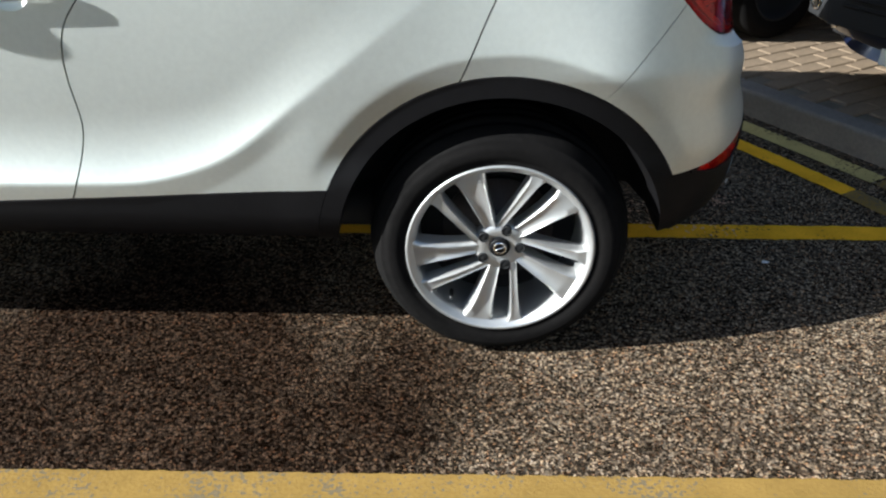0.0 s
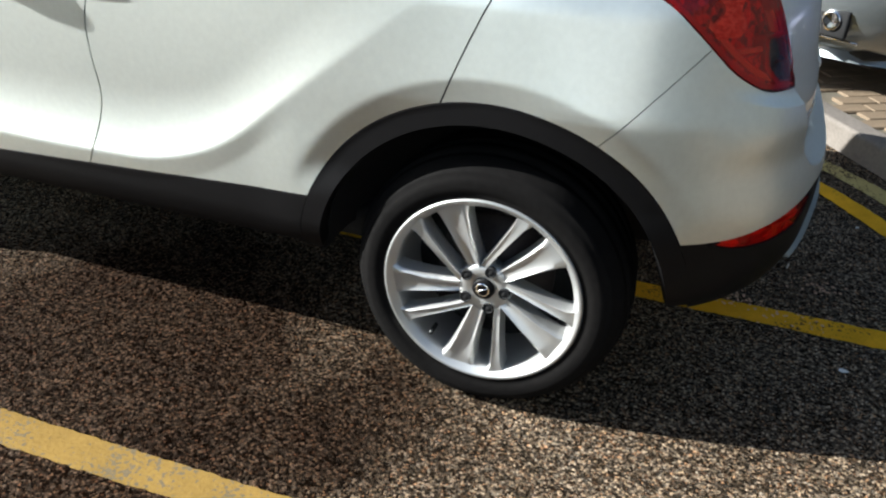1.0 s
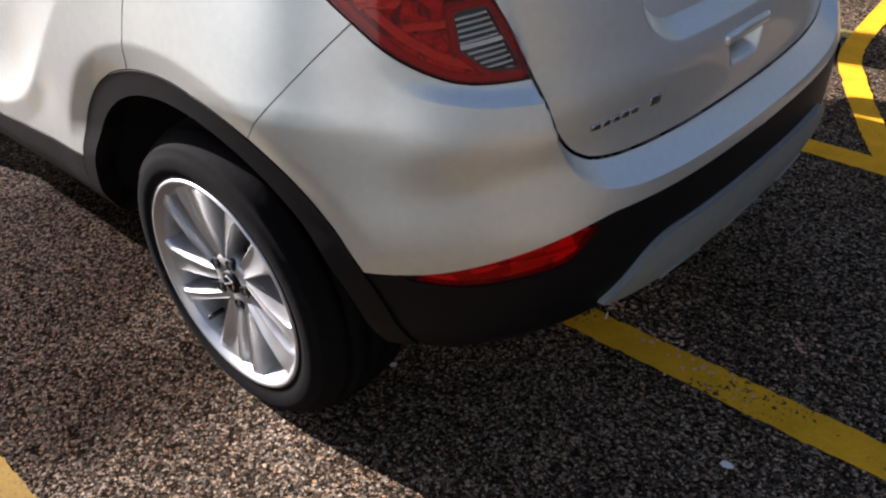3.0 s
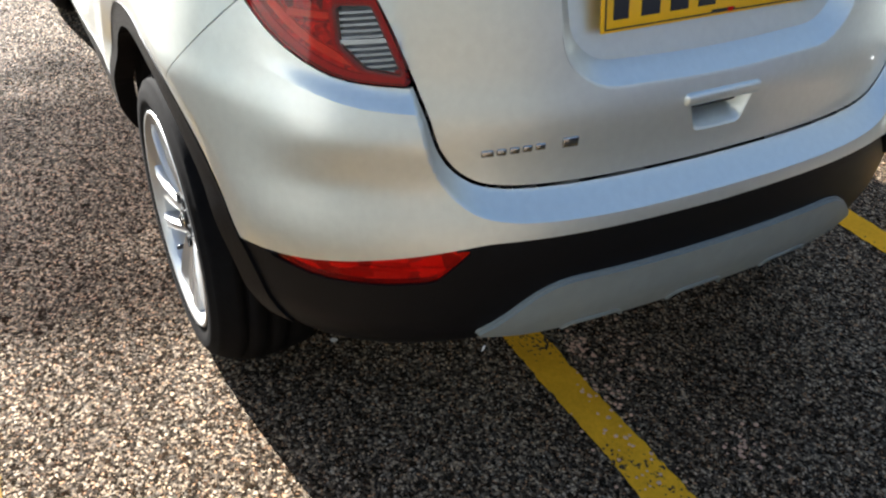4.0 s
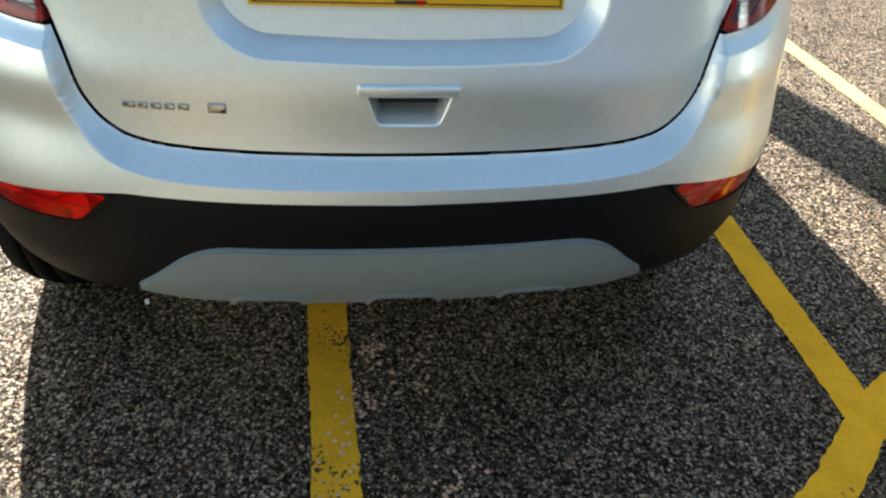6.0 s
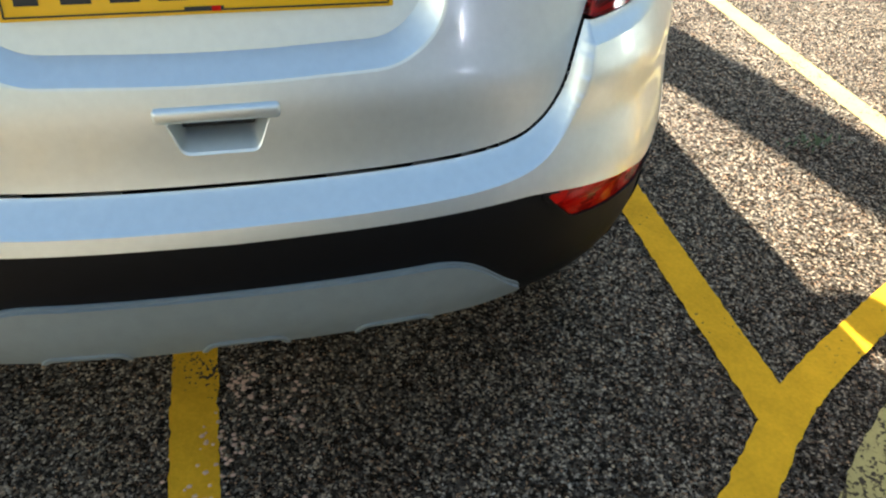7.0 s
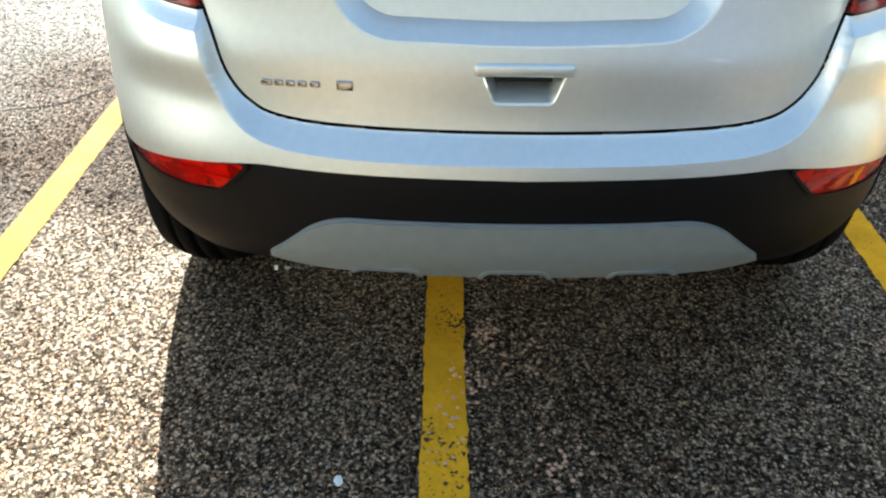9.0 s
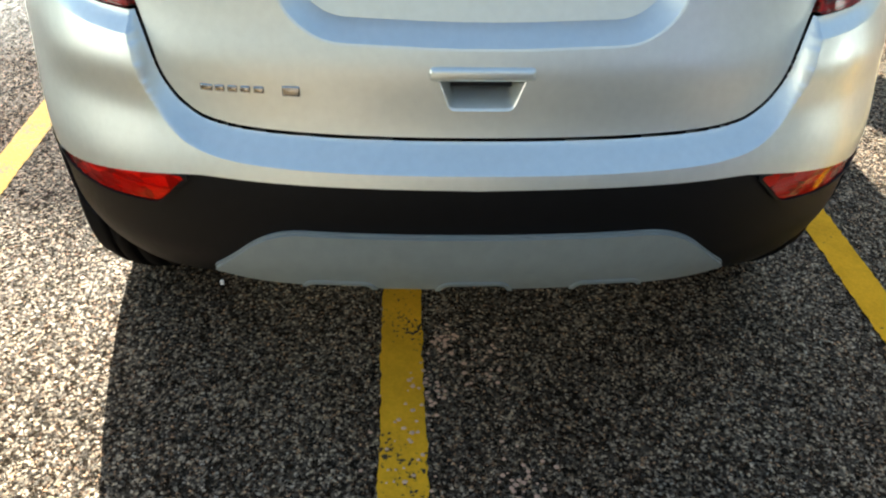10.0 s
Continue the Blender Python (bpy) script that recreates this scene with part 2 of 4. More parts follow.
def paint_line_material(name, base, bare, under=(0.07, 0.05, 0.03)):
    """Thick road paint, worn through to the dark stones in a share of small spots."""
    m = material(name, base, 0.95, 0, 0.18, 0.8, 110, spec=0.05)
    n, l = m.node_tree.nodes, m.node_tree.links
    p = n["Principled BSDF"]
    was = p.inputs["Base Color"].links[0].from_socket
    tc, a, b = n.new("ShaderNodeTexCoord"), n.new("ShaderNodeTexNoise"), n.new("ShaderNodeTexNoise")
    a.inputs["Scale"].default_value, a.inputs["Detail"].default_value = 95, 3
    b.inputs["Scale"].default_value, b.inputs["Detail"].default_value = 3.5, 4
    for t in (a, b):
        l.new(tc.outputs["Object"], t.inputs["Vector"])
    add = n.new("ShaderNodeMath")
    add.operation = "ADD"
    l.new(a.outputs[0], add.inputs[0])
    l.new(b.outputs[0], add.inputs[1])
    r = n.new("ShaderNodeMapRange")
    r.inputs[1].default_value, r.inputs[2].default_value = bare, bare + 0.07
    l.new(add.outputs[0], r.inputs[0])
    mix = n.new("ShaderNodeMix")
    mix.data_type = "RGBA"
    l.new(r.outputs[0], mix.inputs[0])
    l.new(was, mix.inputs[6])
    mix.inputs[7].default_value = (*under, 1)
    l.new(mix.outputs[2], p.inputs["Base Color"])
    return m


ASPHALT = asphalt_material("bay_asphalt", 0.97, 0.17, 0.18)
ROAD = asphalt_material("road_asphalt", 0.22, 1.0, 0.15)
LINE = paint_line_material("yellow_line_paint", (0.76, 0.385, 0.02), 1.22)
# worn bay line paint; also darkens the kerbside ends against their reflection
WORN_DARK = paint_line_material("worn_dark_line_paint", (0.20, 0.125, 0.035), 1.07, (0.12, 0.095, 0.06))
PALE = paint_line_material("pale_line_paint", (0.42, 0.32, 0.12), 1.13)


# ---------------------------------------------------------------- mesh helpers
def mesh_object(name, verts, faces, mat, parent=None, label="", smooth=True):
    me = bpy.data.meshes.new(name)
    me.from_pydata([tuple(v) for v in verts], [], [tuple(f) for f in faces])
    me.materials.append(mat)
    if smooth:
        me.polygons.foreach_set("use_smooth", [True] * len(me.polygons))
    me.update()
    ob = new(name, me)
    if parent is not None:
        ob.parent = parent
    if label:
        tagged(ob, label)
    return ob


def part(name, bm, mat, parent, label="", smooth=True, angle=None):
    me = bpy.data.meshes.new(name)
    if angle is not None:
        for e in bm.edges:
            if len(e.link_faces) == 2 and e.calc_face_angle(0) > radians(angle):
                e.smooth = False
    for f in bm.faces:
        f.smooth = smooth
    bm.to_mesh(me)
    bm.free()
    me.materials.append(mat)
    ob = new(name, me)
    if parent is not None:
        ob.parent = parent
    if label:
        tagged(ob, label)
    return ob


def box_bm(size, at=(0, 0, 0), bevel=0.0, segments=2, turn=None):
    bm = bmesh.new()
    bmesh.ops.create_cube(bm, size=1)
    bmesh.ops.scale(bm, vec=size, verts=bm.verts)
    if bevel:
        bmesh.ops.bevel(bm, geom=bm.edges[:], offset=bevel, segments=segments, affect="EDGES", profile=0.5)
    if turn is not None:
        bmesh.ops.transform(bm, matrix=turn, verts=bm.verts)
    bmesh.ops.translate(bm, vec=at, verts=bm.verts)
    return bm


def lathe_bm(profile, steps=64):
    """Turned round the y axis: profile rows of (radius, y)."""
    bm = bmesh.new()
    rings = []
    for k in range(steps):
        a = 2 * math.pi * k / steps
        rings.append([bm.verts.new((r * math.cos(a), y, r * math.sin(a))) for r, y in profile])
    for k in range(steps):
        a, b = rings[k], rings[(k + 1) % steps]
        for j in range(len(profile) - 1):
            bm.faces.new((a[j], a[j + 1], b[j + 1], b[j]))
    bmesh.ops.recalc_face_normals(bm, faces=bm.faces[:])
    return bm


def spline(points, per=12, closed=False):
    """A smooth curve through a few points (Catmull-Rom)."""
    p = [np.array(q, float) for q in points]
    n = len(p)
    out = []
    for i in range(n if closed else n - 1):
        if closed:
            a, b, c, d = p[i - 1], p[i], p[(i + 1) % n], p[(i + 2) % n]
        else:
            a, b, c, d = p[max(i - 1, 0)], p[i], p[i + 1], p[min(i + 2, n - 1)]
        for k in range(per):
            t = k / per
            out.append(0.5 * (2 * b + (c - a) * t + (2 * a - 5 * b + 4 * c - d) * t * t + (3 * b - a - 3 * c + d) * t ** 3))
    if not closed:
        out.append(p[-1])
    return np.array(out)


def rounded(points, radius, steps=6):
    """A closed outline with rounded corners."""
    out = []
    n = len(points)
    for i in range(n):
        a, b, c = (np.array(points[j % n], float) for j in (i - 1, i, i + 1))
        r = radius[i] if isinstance(radius, (list, tuple)) else radius
        u, v = (a - b), (c - b)
        r = min(r, 0.48 * np.linalg.norm(u), 0.48 * np.linalg.norm(v))
        s, e = b + u / np.linalg.norm(u) * r, b + v / np.linalg.norm(v) * r
        for k in range(steps + 1):
            t = k / steps
            out.append((1 - t) ** 2 * s + 2 * t * (1 - t) * b + t * t * e)
    return np.array(out)


def inside(outline):
    """The signed distance to a closed outline, positive within it, for rows of points in its plane."""
    a = np.array(outline, float)
    b = np.roll(a, -1, 0)

    def f(q):
        best = np.full(len(q), 1e9)
        odd = np.zeros(len(q), bool)
        for (x0, y0), (x1, y1) in zip(a, b):
            dx, dy = x1 - x0, y1 - y0
            t = np.clip(((q[:, 0] - x0) * dx + (q[:, 1] - y0) * dy) / (dx * dx + dy * dy + 1e-12), 0, 1)
            best = np.minimum(best, (q[:, 0] - x0 - t * dx) ** 2 + (q[:, 1] - y0 - t * dy) ** 2)
            cross = ((y0 > q[:, 1]) != (y1 > q[:, 1])) & (q[:, 0] < (x1 - x0) * (q[:, 1] - y0) / (y1 - y0 + 1e-15) + x0)
            odd ^= cross
        return np.where(odd, 1, -1) * np.sqrt(best)

    return f


def clip(verts, faces, value):
    """The part of a mesh where value is not negative, cut cleanly along its zero line."""
    if not len(faces):
        return verts, faces
    f = value(verts)
    new_verts, cuts, kept, index = [], {}, [], {}

    def use(i):
        if i not in index:
            index[i] = len(new_verts)
            new_verts.append(verts[i])
        return index[i]

    def cut(i, j):
        key = (min(i, j), max(i, j))
        if key not in cuts:
            t = f[i] / (f[i] - f[j])
            cuts[key] = len(new_verts)
            new_verts.append(verts[i] + t * (verts[j] - verts[i]))
        return cuts[key]

    for face in faces:
        s = [f[i] >= 0 for i in face]
        if all(s):
            kept.append([use(i) for i in face])
        elif any(s):
            poly = []
            for k, i in enumerate(face):
                j = face[(k + 1) % len(face)]
                if f[i] >= 0:
                    poly.append(use(i))
                if (f[i] >= 0) != (f[j] >= 0):
                    poly.append(cut(i, j))
            if len(poly) > 2:
                kept.append(poly)
    return np.array(new_verts), kept


def normals_of(verts, faces):
    n = np.zeros_like(verts)
    for f in faces:
        a, b, c = verts[f[0]], verts[f[1]], verts[f[2]]
        k = np.cross(b - a, c - a)
        for i in f:
            n[i] += k
    return n / (np.linalg.norm(n, axis=1, keepdims=True) + 1e-12)


def skin(verts, faces, depth=0.012, lift=0.0, roll=0.0):
    """Gives a clipped sheet its thickness: a rim that goes inwards all along its free edges."""
    verts = np.array(verts)
    n = normals_of(verts, faces)
    verts = verts + n * lift
    count = {}
    for f in faces:
        for k in range(len(f)):
            e = (f[k], f[(k + 1) % len(f)])
            key = (min(e), max(e))
            count[key] = None if key in count else e
    rim = [e for e in count.values() if e]
    out, new_faces, top, low = list(verts), [list(f) for f in faces], {}, {}
    for i, j in rim:
        for k in (i, j):
            if k not in top:
                top[k] = len(out)
                out.append(verts[k])
                low[k] = len(out)
                out.append(verts[k] - n[k] * depth)
        new_faces.append([top[j], top[i], low[i], low[j]])
    return np.array(out), new_faces


# ---------------------------------------------------------------- the shape of the car's body
# x runs to the car's back from its rear axle, y to its right, z up from the ground.
WB, FRONT, ARCH, HUB_Z = 2.555, -3.47, 0.470, 0.335


def table(rows, soft=0.0):
    """A function through rows of (argument, value), its kinks eased over the width soft."""
    a = np.array(rows, float)
    if not soft:
        return lambda v: np.interp(v, a[:, 0], a[:, 1])
    u = np.linspace(a[0, 0] - 3 * soft, a[-1, 0] + 3 * soft, 900)
    k = np.exp(-0.5 * ((np.arange(-200, 201) * (u[1] - u[0])) / soft) ** 2)
    slope = [(a[1, 1] - a[0, 1]) / (a[1, 0] - a[0, 0]), (a[-1, 1] - a[-2, 1]) / (a[-1, 0] - a[-2, 0])]
    val = np.interp(u, a[:, 0], a[:, 1]) + np.minimum(u - a[0, 0], 0) * slope[0] + np.maximum(u - a[-1, 0], 0) * slope[1]
    pad = np.concatenate([val[0] + (np.arange(-200, 0)) * (val[1] - val[0]), val, val[-1] + np.arange(1, 201) * (val[-1] - val[-2])])
    eased = np.convolve(pad, k / k.sum(), "valid")
    return lambda v: np.interp(v, u, eased)


rear_end = table([(0.2, 0.58), (0.30, 0.66), (0.36, 0.71), (0.42, 0.733), (0.50, 0.738), (0.57, 0.739), (0.60, 0.735), (0.63, 0.728), (0.66, 0.719), (0.72, 0.705), (0.78, 0.694), (0.84, 0.672), (0.89, 0.660), (1.0, 0.635), (1.1, 0.60), (1.2, 0.555), (1.35, 0.47), (1.5, 0.37), (1.58, 0.30), (1.62, 0.22), (1.655, 0.0)], 0.018)
half_width = table([(0.2, 0.66), (0.27, 0.76), (0.33, 0.825), (0.37, 0.848), (0.42, 0.858), (0.50, 0.864), (0.70, 0.866), (0.9, 0.874), (1.0, 0.878), (1.06, 0.880), (1.12, 0.872), (1.17, 0.845), (1.35, 0.75), (1.5, 0.665), (1.58, 0.60), (1.62, 0.50), (1.655, 0.20)], 0.014)
front_end = table([(0.2, -3.2), (0.3, -3.40), (0.5, -3.47), (0.7, -3.46), (0.9, -3.38), (0.98, -3.28), (1.03, -3.0), (1.08, -2.4), (1.12, -2.1), (1.3, -1.75), (1.5, -1.35), (1.58, -1.12), (1.62, -0.95), (1.655, -0.6)], 0.01)
bulge = table([(0.3, 3.0), (0.6, 3.1), (0.7, 3.0), (0.84, 2.9), (1.0, 2.9), (1.15, 3.1), (1.6, 3.0)], 0.03)
crease_z = table([(-3.0, 0.55), (-1.2, 0.522), (-0.9, 0.528), (-0.8, 0.55), (-0.7, 0.585), (-0.62, 0.635), (-0.55, 0.695), (-0.40, 0.82), (-0.25, 0.94), (-0.1, 1.06), (0.1, 1.3), (0.5, 1.6)], 0.04)


def smooth(t):
    t = np.clip(t, 0, 1)
    return t * t * (3 - 2 * t)


SHUT = spline([(-0.573, 0.856), (-0.557, 0.805), (-0.537, 0.74), (-0.50, 0.694), (-0.44, 0.670), (-0.30, 0.660), (0, 0.655), (0.30, 0.660), (0.44, 0.670), (0.50, 0.694), (0.537, 0.74), (0.557, 0.805), (0.573, 0.856)], 8)
_t = np.gradient(SHUT, axis=0)
_n = np.stack([_t[:, 1], -_t[:, 0]], 1) / np.linalg.norm(_t, axis=1, keepdims=True)
lip_width = table([(0.60, 0.045), (0.66, 0.044), (0.69, 0.036), (0.74, 0.022), (0.80, 0.014), (0.86, 0.008), (0.95, 0.006)], 0.018)
LIP = SHUT + _n * lip_width(SHUT[:, 1])[:, None]
lip_in = inside(np.vstack([LIP, [(0.66, 1.3), (-0.66, 1.3)]]))


inset_deep = table([(0.5, 0.042), (0.66, 0.043), (0.72, 0.031), (0.78, 0.020), (0.85, 0.012), (1.0, 0.0), (1.2, 0.0)], 0.02)


def inset(y, z):
    """How far the tailgate and the ledge below it lie in from the bumper."""
    d = lip_in(np.stack([y, z], 1))
    t = np.clip(d / (0.91 * lip_width(z)), 0, 1)
    return inset_deep(z) * (1 - (1 - t) ** 1.3)


lamp_edge = table([(0.50, 0.838), (0.58, 0.839), (0.64, 0.845), (0.70, 0.860), (0.78, 0.892), (0.9, 0.93)], 0.015)


def shape(p, flare=True):
    """Moves points of the plain outline to the true skin: the scooped doors, the flared arches, the ledge at the back."""
    p = p.copy()
    x, y, z = p.T
    side = np.sign(y)
    w = half_width(z)
    share = np.clip(np.abs(y) / w, 0, 1) ** 4
    full = 0.026
    fender = full * smooth((x + 0.95) / 0.95)
    over = (z - crease_z(x)) / 0.17
    out = fender + (full - fender) * np.where(over > 0, np.clip(1 - over, 0, 1) ** 2.2, 1.0)
    out = out * smooth((1.12 - z) / 0.12)
    out = out - 0.10 * np.clip(crease_z(x) - z, 0, 0.06) * smooth((-0.45 - x) / 0.15)
    if flare:
        for ax in (0.0, -WB):
            r = np.hypot(x - ax, z - HUB_Z - 0.006)
            out = out - 0.23 * np.clip(0.521 - r, 0, 0.06) * smooth((z - 0.52) / 0.1)
    out = out - 0.16 * np.clip(z - 0.80, 0, 0.32) * smooth((x + 0.45) / 0.55) - 0.12 * np.clip(z - 0.82, 0, 0.32) * smooth((x - 0.0) / 0.25)
    out = out - 0.010 * smooth((x - 0.22) / 0.25) * smooth((0.60 - z) / 0.1)
    p[:, 1] += side * out * share * smooth((z - 0.33) / 0.12)
    back = (x > 0.3) & (z < 1.1) & (z > 0.55)
    p[back, 0] -= inset(y[back], z[back])
    # the step under the tail lamps
    w, n = half_width(z), bulge(z)
    nx, ny = np.clip(1 - (np.abs(y) / w) ** n, 0, 1) ** ((n - 1) / n) + 1e-6, np.clip(np.abs(y) / w, 0, 1) ** (n - 1)
    far = 0.017 * np.clip((lamp_edge(np.abs(y)) - z) / 0.023, 0, 1) * smooth((z - 0.68) / 0.1) * smooth((x - 0.44) / 0.13)
    far = np.where((z > 0.6) & (z < 1.0) & (np.abs(y) > 0.5) & (lip_in(np.stack([y, z], 1)) < 0.001), far, 0) / np.hypot(nx, ny)
    p[:, 0] += far * nx
    p[:, 1] += side * far * ny
    return p


def outline(z, columns):
    """The plan of the body at height z. Columns: ("s", side, x) on a flank, ("r", angle) round the back, ("f", angle) round the front."""
    w, n, xr, xf = half_width(z), bulge(z), rear_end(z), front_end(z)
    row = []
    for c in columns:
        if c[0] == "s":
            row.append((c[2], c[1] * w, z))
        else:
            a = radians(c[1])
            r = (abs(math.cos(a)) ** n + abs(math.sin(a)) ** n) ** (-1 / n)
            if c[0] == "r":
                row.append((max(xr, 0.01) * r * math.cos(a), w * r * math.sin(a), z))
            else:
                x0 = xf + 0.75
                row.append((x0 - 0.75 * r * math.cos(a), w * r * math.sin(a), z))
    return row


def sheet(columns, levels, closed=False):
    rows = [outline(z, columns) for z in levels]
    verts = np.array([q for row in rows for q in row], float)
    m = len(columns)
    faces = []
    for j in range(len(levels) - 1):
        for i in range(m if closed else m - 1):
            a, b = j * m + i, j * m + (i + 1) % m
            faces.append([a, b, b + m, a + m])
    return verts, faces


def rear_x(y, z):
    """The skin's x at the car's back."""
    y, z = np.atleast_1d(np.array(y, float)), np.atleast_1d(np.array(z, float))
    w, n, xr = half_width(z), bulge(z), rear_end(z)
    return xr * np.clip(1 - (np.abs(y) / w) ** n, 0, 1) ** (1 / n) - inset(y, z)


LEFT_SIDE = [("s", -1, x) for x in np.linspace(-2.9, -1.32, 40)] + [("s", -1, x) for x in np.linspace(-1.3, -0.011, 118)]
BACK = [("r", a) for a in np.linspace(-90, 90, 301)]
RIGHT_SIDE = [("s", 1, x) for x in np.linspace(-0.03, -2.9, 90)]
LOW = np.arange(0.27, 1.2051, 0.0068)
FINE = sheet(LEFT_SIDE + BACK + RIGHT_SIDE, LOW)
over_lip = lambda v: lip_in(v[:, [1, 2]])
under_step = lambda v: np.where(v[:, 0] > 0.30, lamp_edge(np.abs(v[:, 1])) - 0.023 - v[:, 2], 0.5)
DENSE = sheet([("r", a) for a in np.linspace(-72, 72, 481)], np.arange(0.602, 0.876, 0.0032))
OUTER, INNER_LEDGE = clip(*FINE, lambda v: -over_lip(v)), clip(*clip(*DENSE, over_lip), lambda v: 0.06 - over_lip(v))
STEP, OUTER = clip(*OUTER, lambda v: -under_step(v)), clip(*OUTER, under_step)
LAMP_FINE = sheet([("r", k * a) for k in (-1, 1) for a in np.linspace(26, 52, 110)[::k]], np.arange(0.855, 0.976, 0.0016))
LAMP_FINE = (LAMP_FINE[0], [f for f in LAMP_FINE[1] if np.ptp(LAMP_FINE[0][f, 1]) < 0.1])
FINE, OUTER, STEP, INNER_LEDGE, LAMP_FINE = ((shape(v), f) for v, f in (FINE, OUTER, STEP, INNER_LEDGE, LAMP_FINE))

xz = lambda v: v[:, [0, 2]]
yz = lambda v: v[:, [1, 2]]


def arch_out(v):
    return np.minimum(np.hypot(v[:, 0], v[:, 2] - HUB_Z - 0.006), np.hypot(v[:, 0] + WB, v[:, 2] - HUB_Z - 0.006)) - ARCH


GAP = 0.002
sill_z = lambda x: 0.518 + 0.053 * (np.clip(x, -2.2, -0.4) + 0.436)
belt_z = lambda x: np.clip(1.085 + 0.15 * (x + 1.1), 0.98, 1.20)
DOOR_FRONT = spline([(-0.84, 1.16), (-0.93, 1.02), (-1.0, 0.93), (-1.025, 0.86), (-1.028, 0.78), (-1.02, 0.66), (-1.055, 0.53), (-1.078, 0.48)], 8)
DOOR_BACK = spline([(0.075, 1.22), (0.045, 1.155), (0.0, 1.06), (-0.047, 0.96), (-0.114, 0.796), (-0.155, 0.70)], 8)
door_front = table(DOOR_FRONT[::-1][:, ::-1])
door_back = table(DOOR_BACK[::-1][:, ::-1])
seam = lambda v: (v[:, 0] - 0.238) * (0.955 - 0.763) - (v[:, 2] - 0.763) * (0.412 - 0.238)
seam_d = lambda v: seam(v) / math.hypot(0.955 - 0.763, 0.412 - 0.238)
# the lower edge of the painted bumper
bump_low = table([(0.0, 0.586), (0.30, 0.592), (0.48, 0.596), (0.54, 0.588), (0.64, 0.572), (0.76, 0.549), (0.84, 0.541), (0.92, 0.545)], 0.012)
bump_z = lambda v: bump_low(np.abs(v[:, 1]))
LAMP_SIDE = rounded([(0.192, 1.120), (0.225, 1.078), (0.322, 1.044), (0.413, 0.962), (0.49, 0.880), (0.53, 0.838), (0.80, 0.838), (0.80, 1.2), (0.25, 1.16)], [0.01, 0.02, 0.04, 0.1, 0.05, 0.03, 0.01, 0.01, 0.03])
lamp_side = inside(LAMP_SIDE)
lamp_back = lambda v: np.abs(v[:, 1]) - np.interp(v[:, 2], [0.82, 0.84, 0.92, 1.02, 1.12, 1.2], [0.566, 0.571, 0.596, 0.632, 0.665, 0.70])
lamp_low = lambda v: v[:, 2] - lamp_edge(np.abs(v[:, 1]))


def soft_min(a, b, k=0.03):
    h = np.clip(0.5 + 0.5 * (b - a) / k, 0, 1)
    return b * (1 - h) + a * h - k * h * (1 - h)


lamp = lambda v: np.minimum(np.minimum(soft_min(lamp_side(xz(v)), lamp_low(v), 0.05) + 0.002, lamp_back(v)), (1.165 - v[:, 2] - 0.35 * np.clip(np.abs(v[:, 1]) - 0.75, -0.1, 0)))
CLEAR_SEG = rounded([(0.586, 0.862), (0.640, 0.870), (0.672, 0.905), (0.672, 0.965), (0.622, 0.968)], 0.006)
clear_in = inside(CLEAR_SEG)
clear = lambda v: np.where(v[:, 0] > 0.3, clear_in(np.stack([np.abs(v[:, 1]), v[:, 2]], 1)), -1.0)
strip_in = inside(rounded([(0.207, 1.113), (0.30, 1.108), (0.425, 1.083), (0.430, 1.055), (0.36, 1.060), (0.27, 1.089)], [0.004, 0.02, 0.01, 0.015, 0.02, 0.02]))
is_back = lambda v: v[:, 0] + 0.6
left = lambda v: -v[:, 1] - 0.01
right = lambda v: v[:, 1] - 0.01
tail_in = inside(np.vstack([SHUT, [(0.60, 0.93), (0.640, 1.03), (0.66, 1.2), (-0.66, 1.2), (-0.640, 1.03), (-0.60, 0.93)]]))
tail = lambda v: np.where(v[:, 0] > 0.3, tail_in(yz(v)), -1.0)

HANDLES = ((-0.157, 1.083), (-1.11, 0.99))
no_cup = lambda v: 0.045 * (np.minimum(*[np.hypot((v[:, 0] - x + 0.01) / 0.050, (v[:, 2] - z) / 0.043) for x, z in HANDLES]) - 1)

car = tagged(new("car"), "silver compact crossover parked over yellow bay lines", "car")


def panel(name, tests, mat, lift=0.0, depth=0.014, label="", parent=car, source=FINE):
    v, f = source
    for t in tests:
        v, f = clip(v, f, t)
    if not len(f):
        return None
    v, f = skin(v, f, depth, lift)
    return mesh_object(name, v, f, mat, parent, label)


